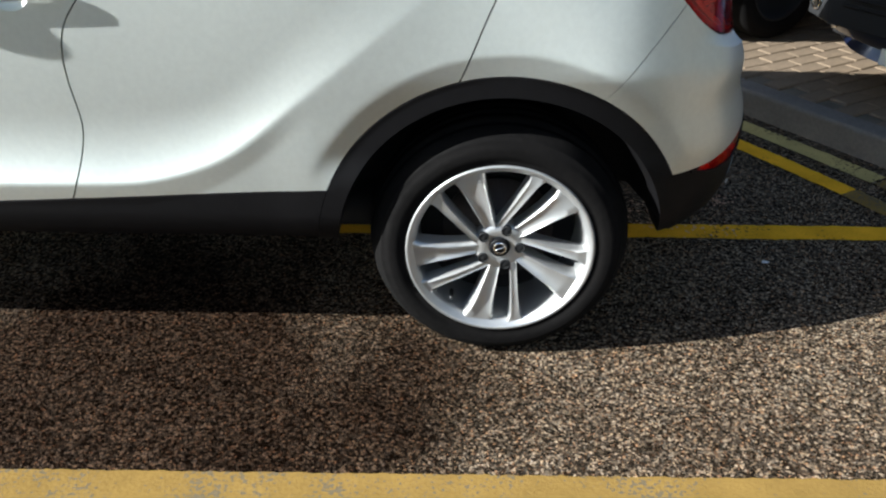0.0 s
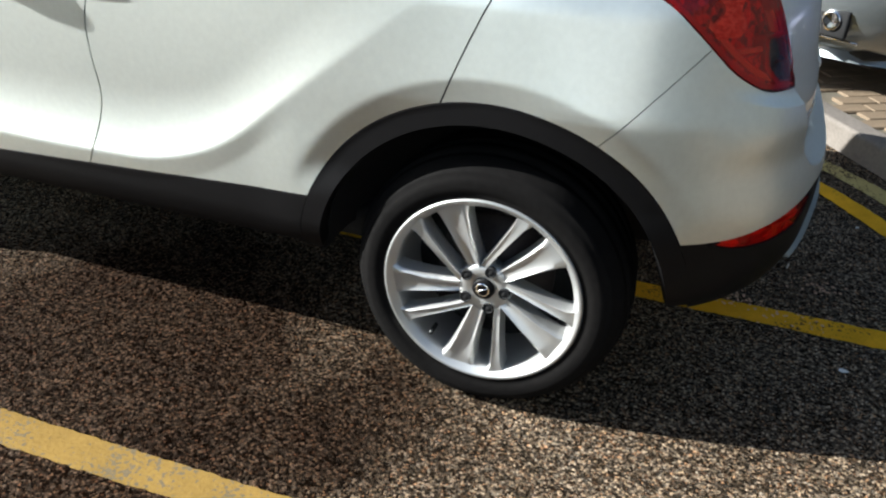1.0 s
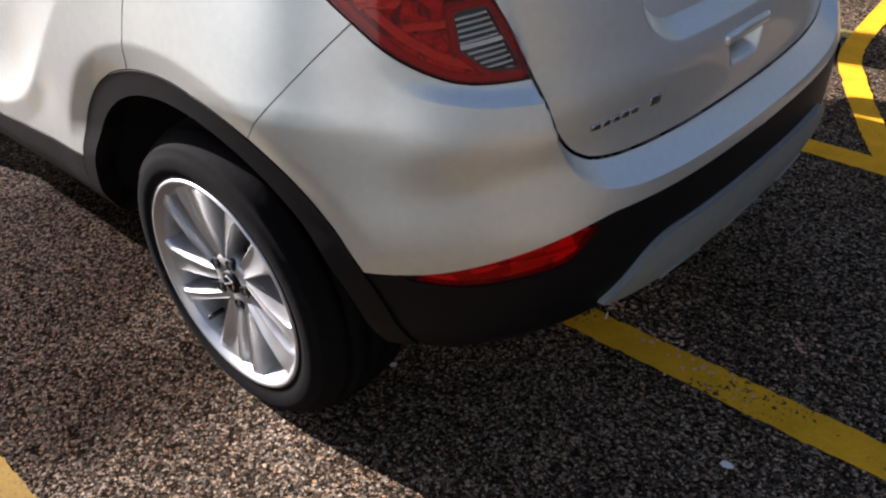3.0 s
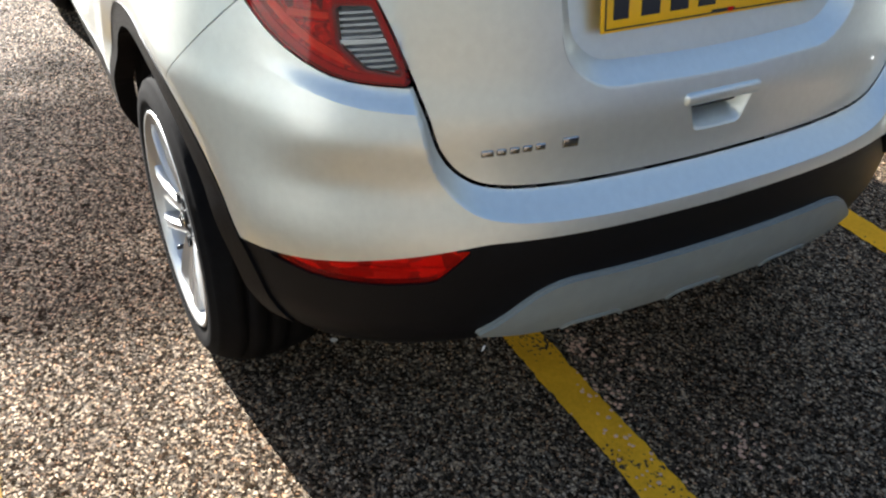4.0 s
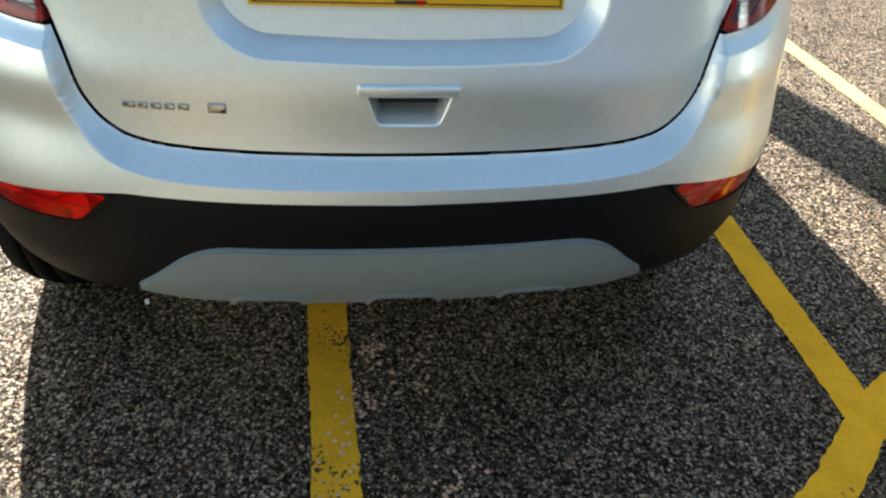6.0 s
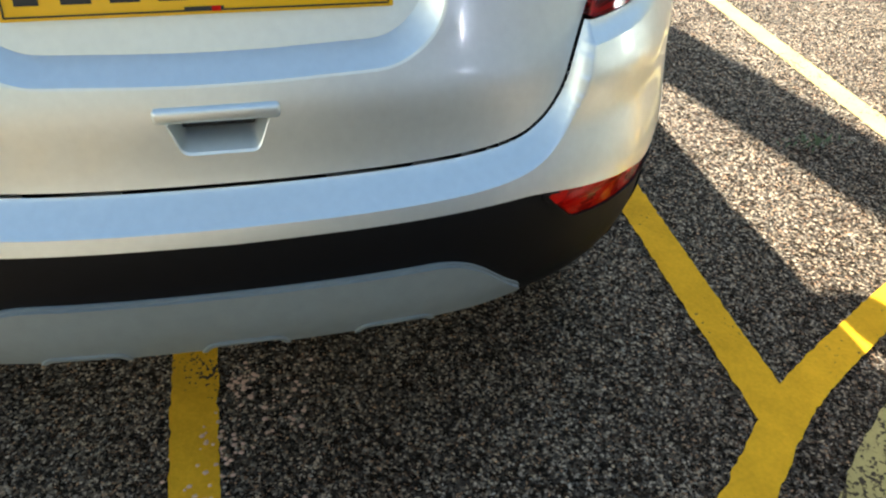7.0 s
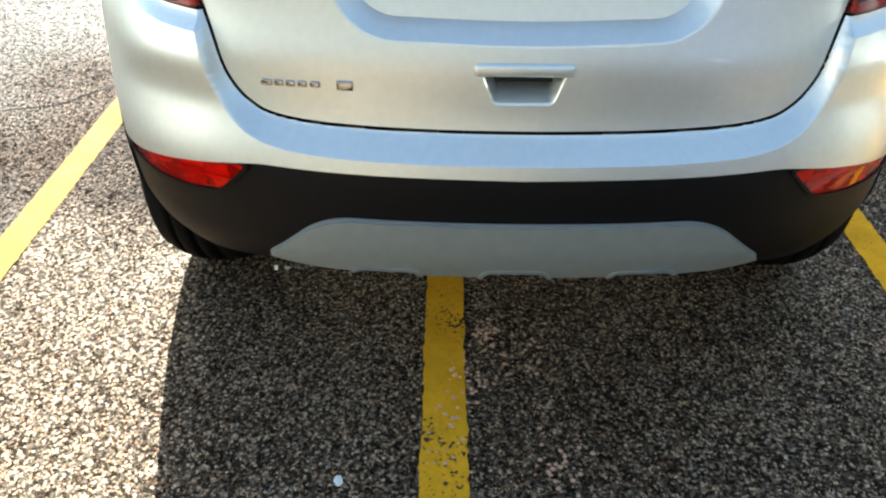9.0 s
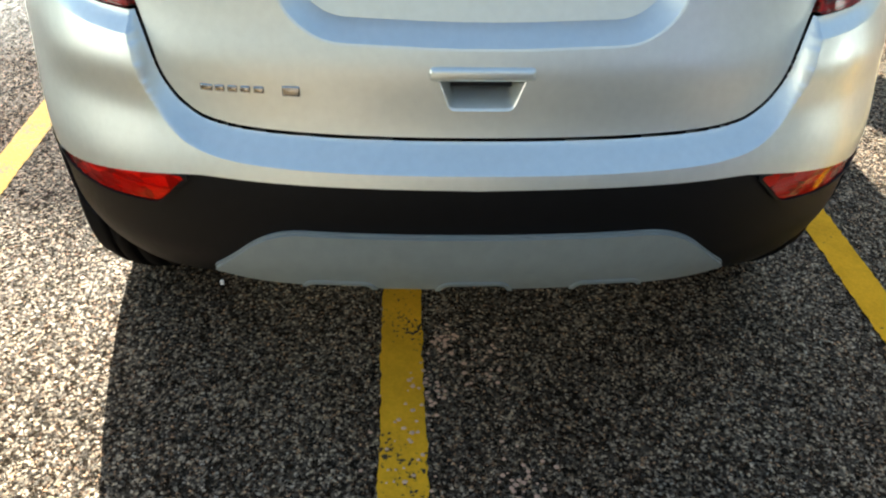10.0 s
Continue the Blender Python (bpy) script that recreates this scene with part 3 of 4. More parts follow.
bottom_z = table([(0.0, 0.362), (0.45, 0.374), (0.60, 0.345), (0.75, 0.315), (0.9, 0.325)], 0.03)
for side in (left, right):
    panel("rear_door", [side, lambda v: v[:, 0] - door_front(v[:, 2]) - GAP, lambda v: door_back(v[:, 2]) - v[:, 0] - GAP, lambda v: arch_out(v) - GAP, lambda v: v[:, 2] - sill_z(v[:, 0]) - 0.001, lambda v: belt_z(v[:, 0]) - v[:, 2], no_cup], SILVER, label="silver rear door with scooped lower crease")
    panel("front_door", [side, lambda v: door_front(v[:, 2]) - v[:, 0] - GAP, lambda v: v[:, 0] + 2.02, lambda v: arch_out(v) - GAP, lambda v: v[:, 2] - sill_z(v[:, 0]) - 0.001, lambda v: belt_z(v[:, 0]) - v[:, 2], no_cup], SILVER)
    panel("front_wing", [side, lambda v: -2.025 - v[:, 0], lambda v: arch_out(v) - GAP, lambda v: v[:, 2] - sill_z(v[:, 0]) - 0.001, lambda v: v[:, 0] + 2.89, lambda v: 1.06 - v[:, 2]], SILVER)
    panel("side_window", [side, lambda v: v[:, 2] - belt_z(v[:, 0]) - 0.016, lambda v: 0.1 - v[:, 0], lambda v: v[:, 0] + 2.0], GLASS, lift=-0.008)
    panel("belt_trim", [side, lambda v: v[:, 2] - belt_z(v[:, 0]) - 0.001, lambda v: belt_z(v[:, 0]) + 0.017 - v[:, 2], lambda v: 0.1 - v[:, 0], lambda v: v[:, 0] + 2.0], CHROME, lift=0.003, label="bright trim strip under the windows")
    panel("rear_quarter", [side, lambda v: v[:, 0] - door_back(v[:, 2]) - GAP, lambda v: arch_out(v) - GAP, lambda v: -seam_d(v) - GAP, lambda v: -lamp(v) - GAP, lambda v: -tail(v) - 0.0032], SILVER, label="silver rear wing over the wheel arch")
    lamp_body = panel("tail_lamp", [side, lambda v: lamp(v) - 0.0015], BACKING, lift=-0.035, depth=0.02, label="red tail lamp with a clear inner segment")
    panel("red_lens", [side, lambda v: lamp(v) - 0.0015, lambda v: -clear(v)], RED, lift=0.002, depth=0.012, label="glossy red lens", parent=lamp_body)
    panel("clear_lens", [side, clear], CLEAR, lift=0.002, depth=0.012, label="clear reversing lamp lens", parent=lamp_body)
    panel("lamp_bezel", [side, lambda v: lamp(v) - 0.003, lambda v: 0.012 - lamp(v)], REDDARK, lift=-0.008, depth=0.03, parent=lamp_body)
    panel("clear_bowl", [side, lambda v: clear(v) - 0.002], RIBBED, lift=-0.02, depth=0.03, parent=lamp_body)
    panel("clear_frame", [side, lambda v: clear(v) + 0.006, lambda v: 0.003 - clear(v)], REDDARK, lift=-0.004, depth=0.03, parent=lamp_body)
    panel("clear_bar", [side, clear, lambda v: 0.003 - np.abs(v[:, 2] - 0.914 + 0.1 * (np.abs(v[:, 1]) - 0.63))], CHROME, lift=-0.008, depth=0.012, parent=lamp_body, source=LAMP_FINE)
    for k in range(11):
        panel("lens_rib", [side, lambda v: clear(v) - 0.005, lambda v: 0.0018 - np.abs(v[:, 2] - 0.867 - 0.0088 * k + 0.12 * (np.abs(v[:, 1]) - 0.63))], RIB, lift=-0.012, depth=0.008, parent=lamp_body, source=LAMP_FINE)
    panel("light_guide", [side, lambda v: lamp(v) - 0.020, lambda v: 0.030 - lamp(v), lambda v: v[:, 0] - 0.40, lambda v: 1.02 - v[:, 2], lambda v: -clear(v) - 0.008], LIGHTPIPE, lift=-0.007, depth=0.012, parent=lamp_body)
    panel("light_strip", [side, lambda v: strip_in(xz(v))], FACETS, lift=-0.003, depth=0.01, parent=lamp_body, label="bright wedge inside the lamp")
    panel("light_column", [side, lambda v: lamp(v) - 0.014, lambda v: 0.019 - np.abs(np.abs(v[:, 1]) - 0.742 + 0.25 * (v[:, 2] - 1.0)) + 0.006 * np.sin(90 * v[:, 2]), lambda v: v[:, 2] - 0.975, lambda v: 1.075 - v[:, 2], lambda v: v[:, 0] - 0.3], FACETS, lift=-0.005, depth=0.01, parent=lamp_body)
    panel("lamp_band", [side, lambda v: lamp(v) - 0.012, lambda v: 0.935 - v[:, 2], lambda v: v[:, 0] - 0.43, lambda v: -clear(v) - 0.008], REDMID, lift=-0.014, depth=0.01, parent=lamp_body)
    panel("lamp_divider", [side, lambda v: lamp(v) - 0.016, lambda v: 0.005 - np.abs(v[:, 2] - 0.946), lambda v: v[:, 0] - 0.47, lambda v: -clear(v) - 0.008], LIGHTPIPE, lift=-0.008, depth=0.01, parent=lamp_body)
    for ax in (0.0, -WB):
        panel("arch_trim", [side, lambda v: -arch_out(v) - 0.0005, lambda v: arch_out(v) + 0.05, lambda v: v[:, 2] - 0.36, lambda v: 0.6 - np.abs(v[:, 0] - ax)], BLACK, lift=0.002, depth=0.045, label="matt black wheel arch trim")
    panel("sill_trim", [side, lambda v: sill_z(v[:, 0]) - v[:, 2] - 0.002, lambda v: arch_out(v) - 0.001, lambda v: v[:, 0] + 2.09, lambda v: -0.38 - v[:, 0], lambda v: v[:, 2] - 0.372], BLACK, lift=0.002, depth=0.03, label="matt black sill trim")

BUMPER = [is_back, seam_d, lambda v: arch_out(v) - GAP, lambda v: -lamp(v) - GAP, lambda v: -tail(v) - 0.0032, lambda v: v[:, 2] - bump_z(v), lambda v: 0.85 - np.where(np.abs(v[:, 1]) < 0.6, v[:, 2], 0), lambda v: v[:, 0] - 0.1]
panel("bumper_skin", BUMPER, SILVER, depth=0.006, label="silver painted rear bumper with a wide ledge", source=OUTER)
for side in (left, right):
    panel("bumper_step", BUMPER + [side], SILVER, depth=0.006, label="sloping step under the tail lamp", source=STEP)
panel("bumper_ledge", BUMPER, SILVER, depth=0.012, label="sloping silver ledge below the tailgate", source=INNER_LEDGE)
REFLECT = rounded([(0.505, 0.589), (0.60, 0.580), (0.70, 0.562), (0.795, 0.541), (0.74, 0.520), (0.66, 0.518), (0.565, 0.527)], [0.006, 0.03, 0.02, 0.01, 0.03, 0.03, 0.012])
reflect_in = inside(REFLECT)
reflect = lambda v: np.where(v[:, 0] > 0.2, reflect_in(np.stack([np.abs(v[:, 1]), v[:, 2]], 1)), -1.0)
SKID = rounded([(-0.484, 0.390), (-0.365, 0.496), (0, 0.490), (0.365, 0.496), (0.484, 0.390), (0.40, 0.376), (0, 0.364), (-0.40, 0.376)], [0.01, 0.06, 0.1, 0.06, 0.01, 0.03, 0.1, 0.03])
skid_in = inside(SKID)
skid = lambda v: np.where(v[:, 0] > 0.4, skid_in(yz(v)), -1.0)
NOTCH = [inside(rounded([(c - 0.080, 0.34), (c - 0.058, 0.386), (c + 0.058, 0.386), (c + 0.080, 0.34)], [0.001, 0.015, 0.015, 0.001])) for c in (-0.25, 0.0, 0.25)]
panel("lower_bumper", [is_back, lambda v: v[:, 0] - 0.30, lambda v: bump_z(v) - v[:, 2] - 0.001, lambda v: arch_out(v) - 0.001, lambda v: -reflect(v), lambda v: -skid(v), lambda v: v[:, 2] - bottom_z(np.abs(v[:, 1]))], BLACK, lift=-0.004, depth=0.03, label="matt black lower rear bumper")
panel("skid_plate", [skid, lambda v: -NOTCH[0](yz(v)), lambda v: -NOTCH[1](yz(v)), lambda v: -NOTCH[2](yz(v))], GREY, lift=0.008, depth=0.03, label="grey plastic skid plate with three notches")
panel("skid_edge", [lambda v: skid(v) + 0.004, lambda v: -skid(v), lambda v: v[:, 2] - 0.385], GREY, lift=0.001, depth=0.02)
for k in range(3):
    panel("skid_notch", [lambda v: NOTCH[k](yz(v)) - 0.003, skid], GREY, lift=-0.018, depth=0.03)
    panel("notch_rim", [lambda v: NOTCH[k](yz(v)) + 0.004, lambda v: 0.0035 - NOTCH[k](yz(v)), skid], GREY, lift=0.012, depth=0.025)
for side in (left, right):
    reflector = panel("rear_reflector", [side, lambda v: reflect(v) - 0.001], REFLEX, lift=-0.014, depth=0.01, label="glossy red bumper reflector")
    panel("reflector_lens", [side, lambda v: reflect(v) - 0.001], REFLEX_LENS, lift=-0.001, depth=0.014, parent=reflector, label="glossy red lens")
    panel("reflector_bar", [side, lambda v: reflect(v) - 0.005, lambda v: 0.0045 - np.abs(v[:, 2] - 0.546), lambda v: v[:, 0] - 0.3], REFLEX, lift=-0.006, depth=0.01, parent=reflector)
    panel("reflector_rim", [side, lambda v: reflect(v) + 0.006, lambda v: -reflect(v) - 0.0005, lambda v: bump_z(v) - v[:, 2] - 0.002, lambda v: v[:, 0] - 0.3], BLACK, lift=0.003, depth=0.012)

TAIL_HOLE = rounded([(-0.36, 1.16), (-0.335, 0.868), (-0.27, 0.816), (0, 0.807), (0.27, 0.816), (0.335, 0.868), (0.36, 1.16)], [0.02, 0.05, 0.05, 0.1, 0.05, 0.05, 0.02])
GRIP_HOLE = rounded([(-0.076, 0.768), (0.076, 0.768), (0.054, 0.707), (-0.054, 0.707)], [0.008, 0.008, 0.012, 0.012])
hole_in, grip_in = inside(TAIL_HOLE), inside(GRIP_HOLE)
tailgate = panel("tailgate", [lambda v: tail(v) - 0.0032, lambda v: -hole_in(yz(v)), lambda v: -grip_in(yz(v))], SILVER, label="silver tailgate with a recess for the plate")


def recess(name, hole, inner, deep, mat, parent, label=""):
    """A dished recess in the tailgate: a wall from the outline in to a smaller floor."""
    n = len(hole)
    x = rear_x(hole[:, 0], hole[:, 1])
    outer = np.stack([x + 0.001, hole[:, 0], hole[:, 1]], 1)
    xi = rear_x(inner[:, 0], inner[:, 1]) - deep
    low = np.stack([xi, inner[:, 0], inner[:, 1]], 1)
    mid = outer * 0.88 + low * 0.12
    mid[:, 0] = outer[:, 0] - 0.05 * deep
    verts = np.vstack([outer, mid, mid, low, low])
    faces = []
    for i in range(n):
        j = (i + 1) % n
        faces += [[i, j, n + j, n + i], [2 * n + i, 2 * n + j, 3 * n + j, 3 * n + i]]
    faces.append([4 * n + i for i in range(n)])
    return mesh_object(name, verts, faces, mat, parent, label)


INNER = rounded([(-0.325, 1.15), (-0.305, 0.892), (-0.255, 0.850), (0, 0.842), (0.255, 0.850), (0.305, 0.892), (0.325, 1.15)], [0.02, 0.05, 0.05, 0.1, 0.05, 0.05, 0.02])
recess("plate_recess", TAIL_HOLE, INNER, 0.032, SILVER, tailgate)
GRIP_INNER = rounded([(-0.056, 0.764), (0.056, 0.764), (0.046, 0.738), (-0.046, 0.738)], 0.004)
recess("grip_recess", GRIP_HOLE, GRIP_INNER, 0.045, SILVER, tailgate)
# dark box standing in for the shade under the grip bar
part("grip_shade", box_bm((0.03, 0.104, 0.020), (float(rear_x(0, 0.75)[0]) - 0.032, 0, 0.753), 0.003), DARK, tailgate)
part("grip_bar", box_bm((0.020, 0.178, 0.024), (float(rear_x(0, 0.773)[0]) - 0.002, 0, 0.772), 0.008, 3), SILVER, tailgate, "silver grip bar of the tailgate")

# number plate, with bars for its writing
px = float(rear_x(0, 0.94)[0]) - 0.021
plate = part("number_plate", box_bm((0.006, 0.52, 0.111), (0, 0, 0), 0.003, 2), YELLOW, car, "yellow rear number plate in its recess")
plate.matrix_basis = pose(px - 0.006, 0, 0.953, 0, -10, 0)
for k in range(7):
    y = -0.222 + 0.061 * k + (0.035 if k > 3 else 0)
    part("character_bar", box_bm((0.002, 0.038 if k != 0 else 0.03, 0.078), (0.0038, y, 0.004)), INK, plate, "black bar", False)
for z in (-0.0495, 0.0495):
    part("border_bar", box_bm((0.002, 0.506, 0.0022), (0.0035, 0, z)), INK, plate, "", False)
for y in (-0.2525, 0.2525):
    part("border_bar", box_bm((0.002, 0.0022, 0.1), (0.0035, y, 0)), INK, plate, "", False)
part("dealer_bar", box_bm((0.0022, 0.052, 0.006), (0.0038, 0.0, -0.0475)), INK, plate, "", False)
part("dealer_mark", box_bm((0.0024, 0.012, 0.007), (0.004, 0.016, -0.0475)), REDSOLID, plate, "", False)

# chrome badge, plain blocks for its letters
for k, (y, w) in enumerate(((-0.462, 0.022), (-0.439, 0.017), (-0.417, 0.017), (-0.395, 0.017), (-0.372, 0.018), (-0.318, 0.030))):
    z = 0.732 + 0.004 * (k / 5)
    x = float(rear_x(y, z)[0])
    yaw = math.degrees(math.atan2(float(rear_x(y + 0.02, z)[0]) - x, 0.02))
    b = part("badge_block", box_bm((0.005, w, 0.0115 if k < 5 else 0.018), (0, 0, 0), 0.002), BADGE, tailgate, "chrome badge block")
    b.matrix_basis = pose(x + 0.001, y, z, 0, 0, -yaw)

# dark inner body, behind all gaps
v, f = sheet([("s", -1, x) for x in np.linspace(-2.9, -0.05, 60)] + [("r", a) for a in np.linspace(-90, 90, 61)] + [("s", 1, x) for x in np.linspace(-0.05, -2.9, 60)], np.linspace(0.40, 1.06, 40))
v = shape(v, False)
n = normals_of(v, f)
v = v - n * 0.066
v, f = clip(v, f, lambda q: arch_out(q) + 0.045)
mesh_object("inner_body", v, f, DARK, car)
# wheel housings
for ax in (0.0, -WB):
    for k in (-1, 1):
        bm = lathe_bm([(0.428, 0.0), (0.43, 0.16), (0.40, 0.30), (0.30, 0.33), (0.0, 0.33)], 48)
        ob = part("wheel_housing", bm, DARK, car)
        bmx = bmesh.new()
        bmx.from_mesh(ob.data)
        bmesh.ops.delete(bmx, geom=[q for q in bmx.verts if q.co.z < -0.04], context="VERTS")
        for q in bmx.verts:
            q.co.y += 0.10 * float(smooth((-k * q.co.x - 0.15) / 0.25)) * (1 if ax == 0.0 else 0)
        bmx.to_mesh(ob.data)
        bmx.free()
        ob.matrix_basis = pose(ax, 0.84 * k, HUB_Z + 0.006, 0, 0, 0 if k < 0 else 180)


def flank(x, z):
    """The left flank's y at a place, and the degrees by which it leans in."""
    q = shape(np.array([(x, -half_width(h), h) for h in (z - 0.03, z, z + 0.03)]))
    return float(q[1, 1]), math.degrees(math.atan2(q[2, 1] - q[0, 1], 0.06))


def door_handle(x, z, side, parent):
    """A bar handle over a round cup, on a flank."""
    y, lean = flank(x, z)
    h = part("door_handle", box_bm((0.215, 0.018, 0.027), (0, 0, 0), 0.008, 3), SILVER, parent, "silver bar door handle")
    h.matrix_basis = pose(x, -side * y, z, -lean, 0, 0) @ pose(0, -0.022, 0, 0, -2, 0) if side < 0 else pose(x, -y, z, 0, 0, 180) @ pose(0, 0, 0, -lean) @ pose(0, -0.022, 0, 0, 2, 0)
    for dx in (-0.085, 0.085):
        part("handle_foot", box_bm((0.035, 0.030, 0.022), (dx, 0.014, 0), 0.006), SILVER, h)
    bm = lathe_bm([(0.0, 0.026), (0.022, 0.024), (0.034, 0.017), (0.042, 0.008), (0.0455, 0.001)], 40)
    bmesh.ops.scale(bm, vec=(1.1, 1, 0.945), verts=bm.verts)
    cup = part("handle_cup", bm, SILVER, h, "shallow round cup behind the handle")
    cup.matrix_basis = pose(0.01 * side, 0.0215, 0)


for x, z in HANDLES:
    for side in (-1, 1):
        door_handle(x, z, side, car)

# door mirror
bm = bmesh.new()
bmesh.ops.create_uvsphere(bm, u_segments=28, v_segments=18, radius=1)
for q in bm.verts:
    q.co.x = max(q.co.x, -1) if q.co.x < 0 else q.co.x * 0.25
bmesh.ops.scale(bm, vec=(0.13, 0.085, 0.080), verts=bm.verts)
for k in (-1, 1):
    mirror = part("door_mirror", bm.copy(), SILVER, car, "silver door mirror housing")
    mirror.matrix_basis = pose(-1.60, k * 0.94, 1.17, 0, 0, 0)
    part("mirror_arm", box_bm((0.07, 0.10, 0.035), (0, -k * 0.07, -0.075), 0.012), BLACK, mirror)

# upper body: windows, roof, bonnet
roof_front = table([(1.0, -2.25), (1.12, -2.02), (1.3, -1.68), (1.5, -1.30), (1.58, -1.10), (1.62, -0.95), (1.65, -0.75), (1.66, -0.55)], 0.01)
roof_back = table([(1.0, 0.62), (1.12, 0.58), (1.2, 0.555), (1.35, 0.47), (1.5, 0.37), (1.56, 0.33), (1.60, 0.26), (1.64, 0.10), (1.66, -0.10)], 0.01)
roof_width = table([(1.0, 0.86), (1.12, 0.845), (1.2, 0.82), (1.35, 0.74), (1.5, 0.665), (1.57, 0.60), (1.61, 0.52), (1.645, 0.36), (1.66, 0.20)], 0.008)


def dome(levels, steps=96, squash=1.0):
    """Closed rings of the upper body, one for each height, with a cap on the last."""
    verts, faces = [], []
    for z in levels:
        x0, x1, w = float(roof_front(z)), float(roof_back(z)), float(roof_width(z))
        for k in range(steps):
            a = 2 * math.pi * k / steps
            r = (abs(math.cos(a)) ** 3.4 + abs(math.sin(a)) ** 3.4) ** (-1 / 3.4)
            verts.append(((x0 + x1) / 2 + (x1 - x0) / 2 * r * math.cos(a), w * r * math.sin(a), z * squash))
    for j in range(len(levels) - 1):
        for k in range(steps):
            q, p = j * steps + k, j * steps + (k + 1) % steps
            faces.append([q, p, p + steps, q + steps])
    return np.array(verts), faces


v, f = dome([1.06, 1.12, 1.2, 1.3, 1.4, 1.5])
mesh_object("windows", v, f, GLASS, car, "dark tinted windows")
v, f = dome([1.5, 1.53, 1.56, 1.585, 1.605, 1.625, 1.64, 1.652, 1.66])
f.append(list(range(len(v) - 96, len(v))))
mesh_object("roof", v, f, SILVER, car, "silver roof")
for k in (-1, 1):
    for x0, x1, w in ((0.10, 0.02, 0.09), (-0.86, -0.80, 0.05), (-1.90, -1.22, 0.05)):
        bm = bmesh.new()
        rows = []
        for z in np.linspace(1.14, 1.52, 8):
            x = x0 + (x1 - x0) * (z - 1.14) / 0.38
            x = float(np.clip(x, roof_front(z) + 0.05, roof_back(z) - 0.03))
            cx, hx = (roof_front(z) + roof_back(z)) / 2, (roof_back(z) - roof_front(z)) / 2
            y = k * (float(roof_width(z)) * (1 - abs((x - cx) / hx) ** 3.4) ** (1 / 3.4) + 0.006)
            rows.append((bm.verts.new((x - w, y, z)), bm.verts.new((x + w, y, z))))
        for p, q in zip(rows, rows[1:]):
            bm.faces.new((p[0], p[1], q[1], q[0]))
        part("pillar", bm, SILVER if w > 0.08 else BLACK, car)
v, f = sheet([("s", -1, x) for x in np.linspace(-2.3, -2.6, 6)] + [("f", a) for a in np.linspace(-88, 88, 61)] + [("s", 1, x) for x in np.linspace(-2.6, -2.3, 6)], [0.34, 0.4, 0.5, 0.6, 0.7, 0.8, 0.9, 0.98, 1.03])
v, f = clip(v, f, lambda q: arch_out(q) - 0.002)
mesh_object("nose", v, f, SILVER, car, "silver nose of the car")
bm = bmesh.new()
rows = []
for x in np.linspace(-3.30, -1.95, 16):
    z = 1.0 + 0.12 * smooth((x + 3.30) / 1.3) ** 0.7
    w = 0.87 * (1 - np.clip((-2.5 - x) / 1.0, 0, 1) ** 3 * 0.55)
    rows.append([bm.verts.new((x, w * e, z - 0.05 * abs(e) ** 3)) for e in np.linspace(-1, 1, 15)])
for p, q in zip(rows, rows[1:]):
    for k in range(14):
        bm.faces.new((p[k], q[k], q[k + 1], p[k + 1]))
part("bonnet", bm, SILVER, car, "silver bonnet")
part("underbody", box_bm((3.6, 1.3, 0.1), (-1.6, 0, 0.33), 0.03), DARK, car)


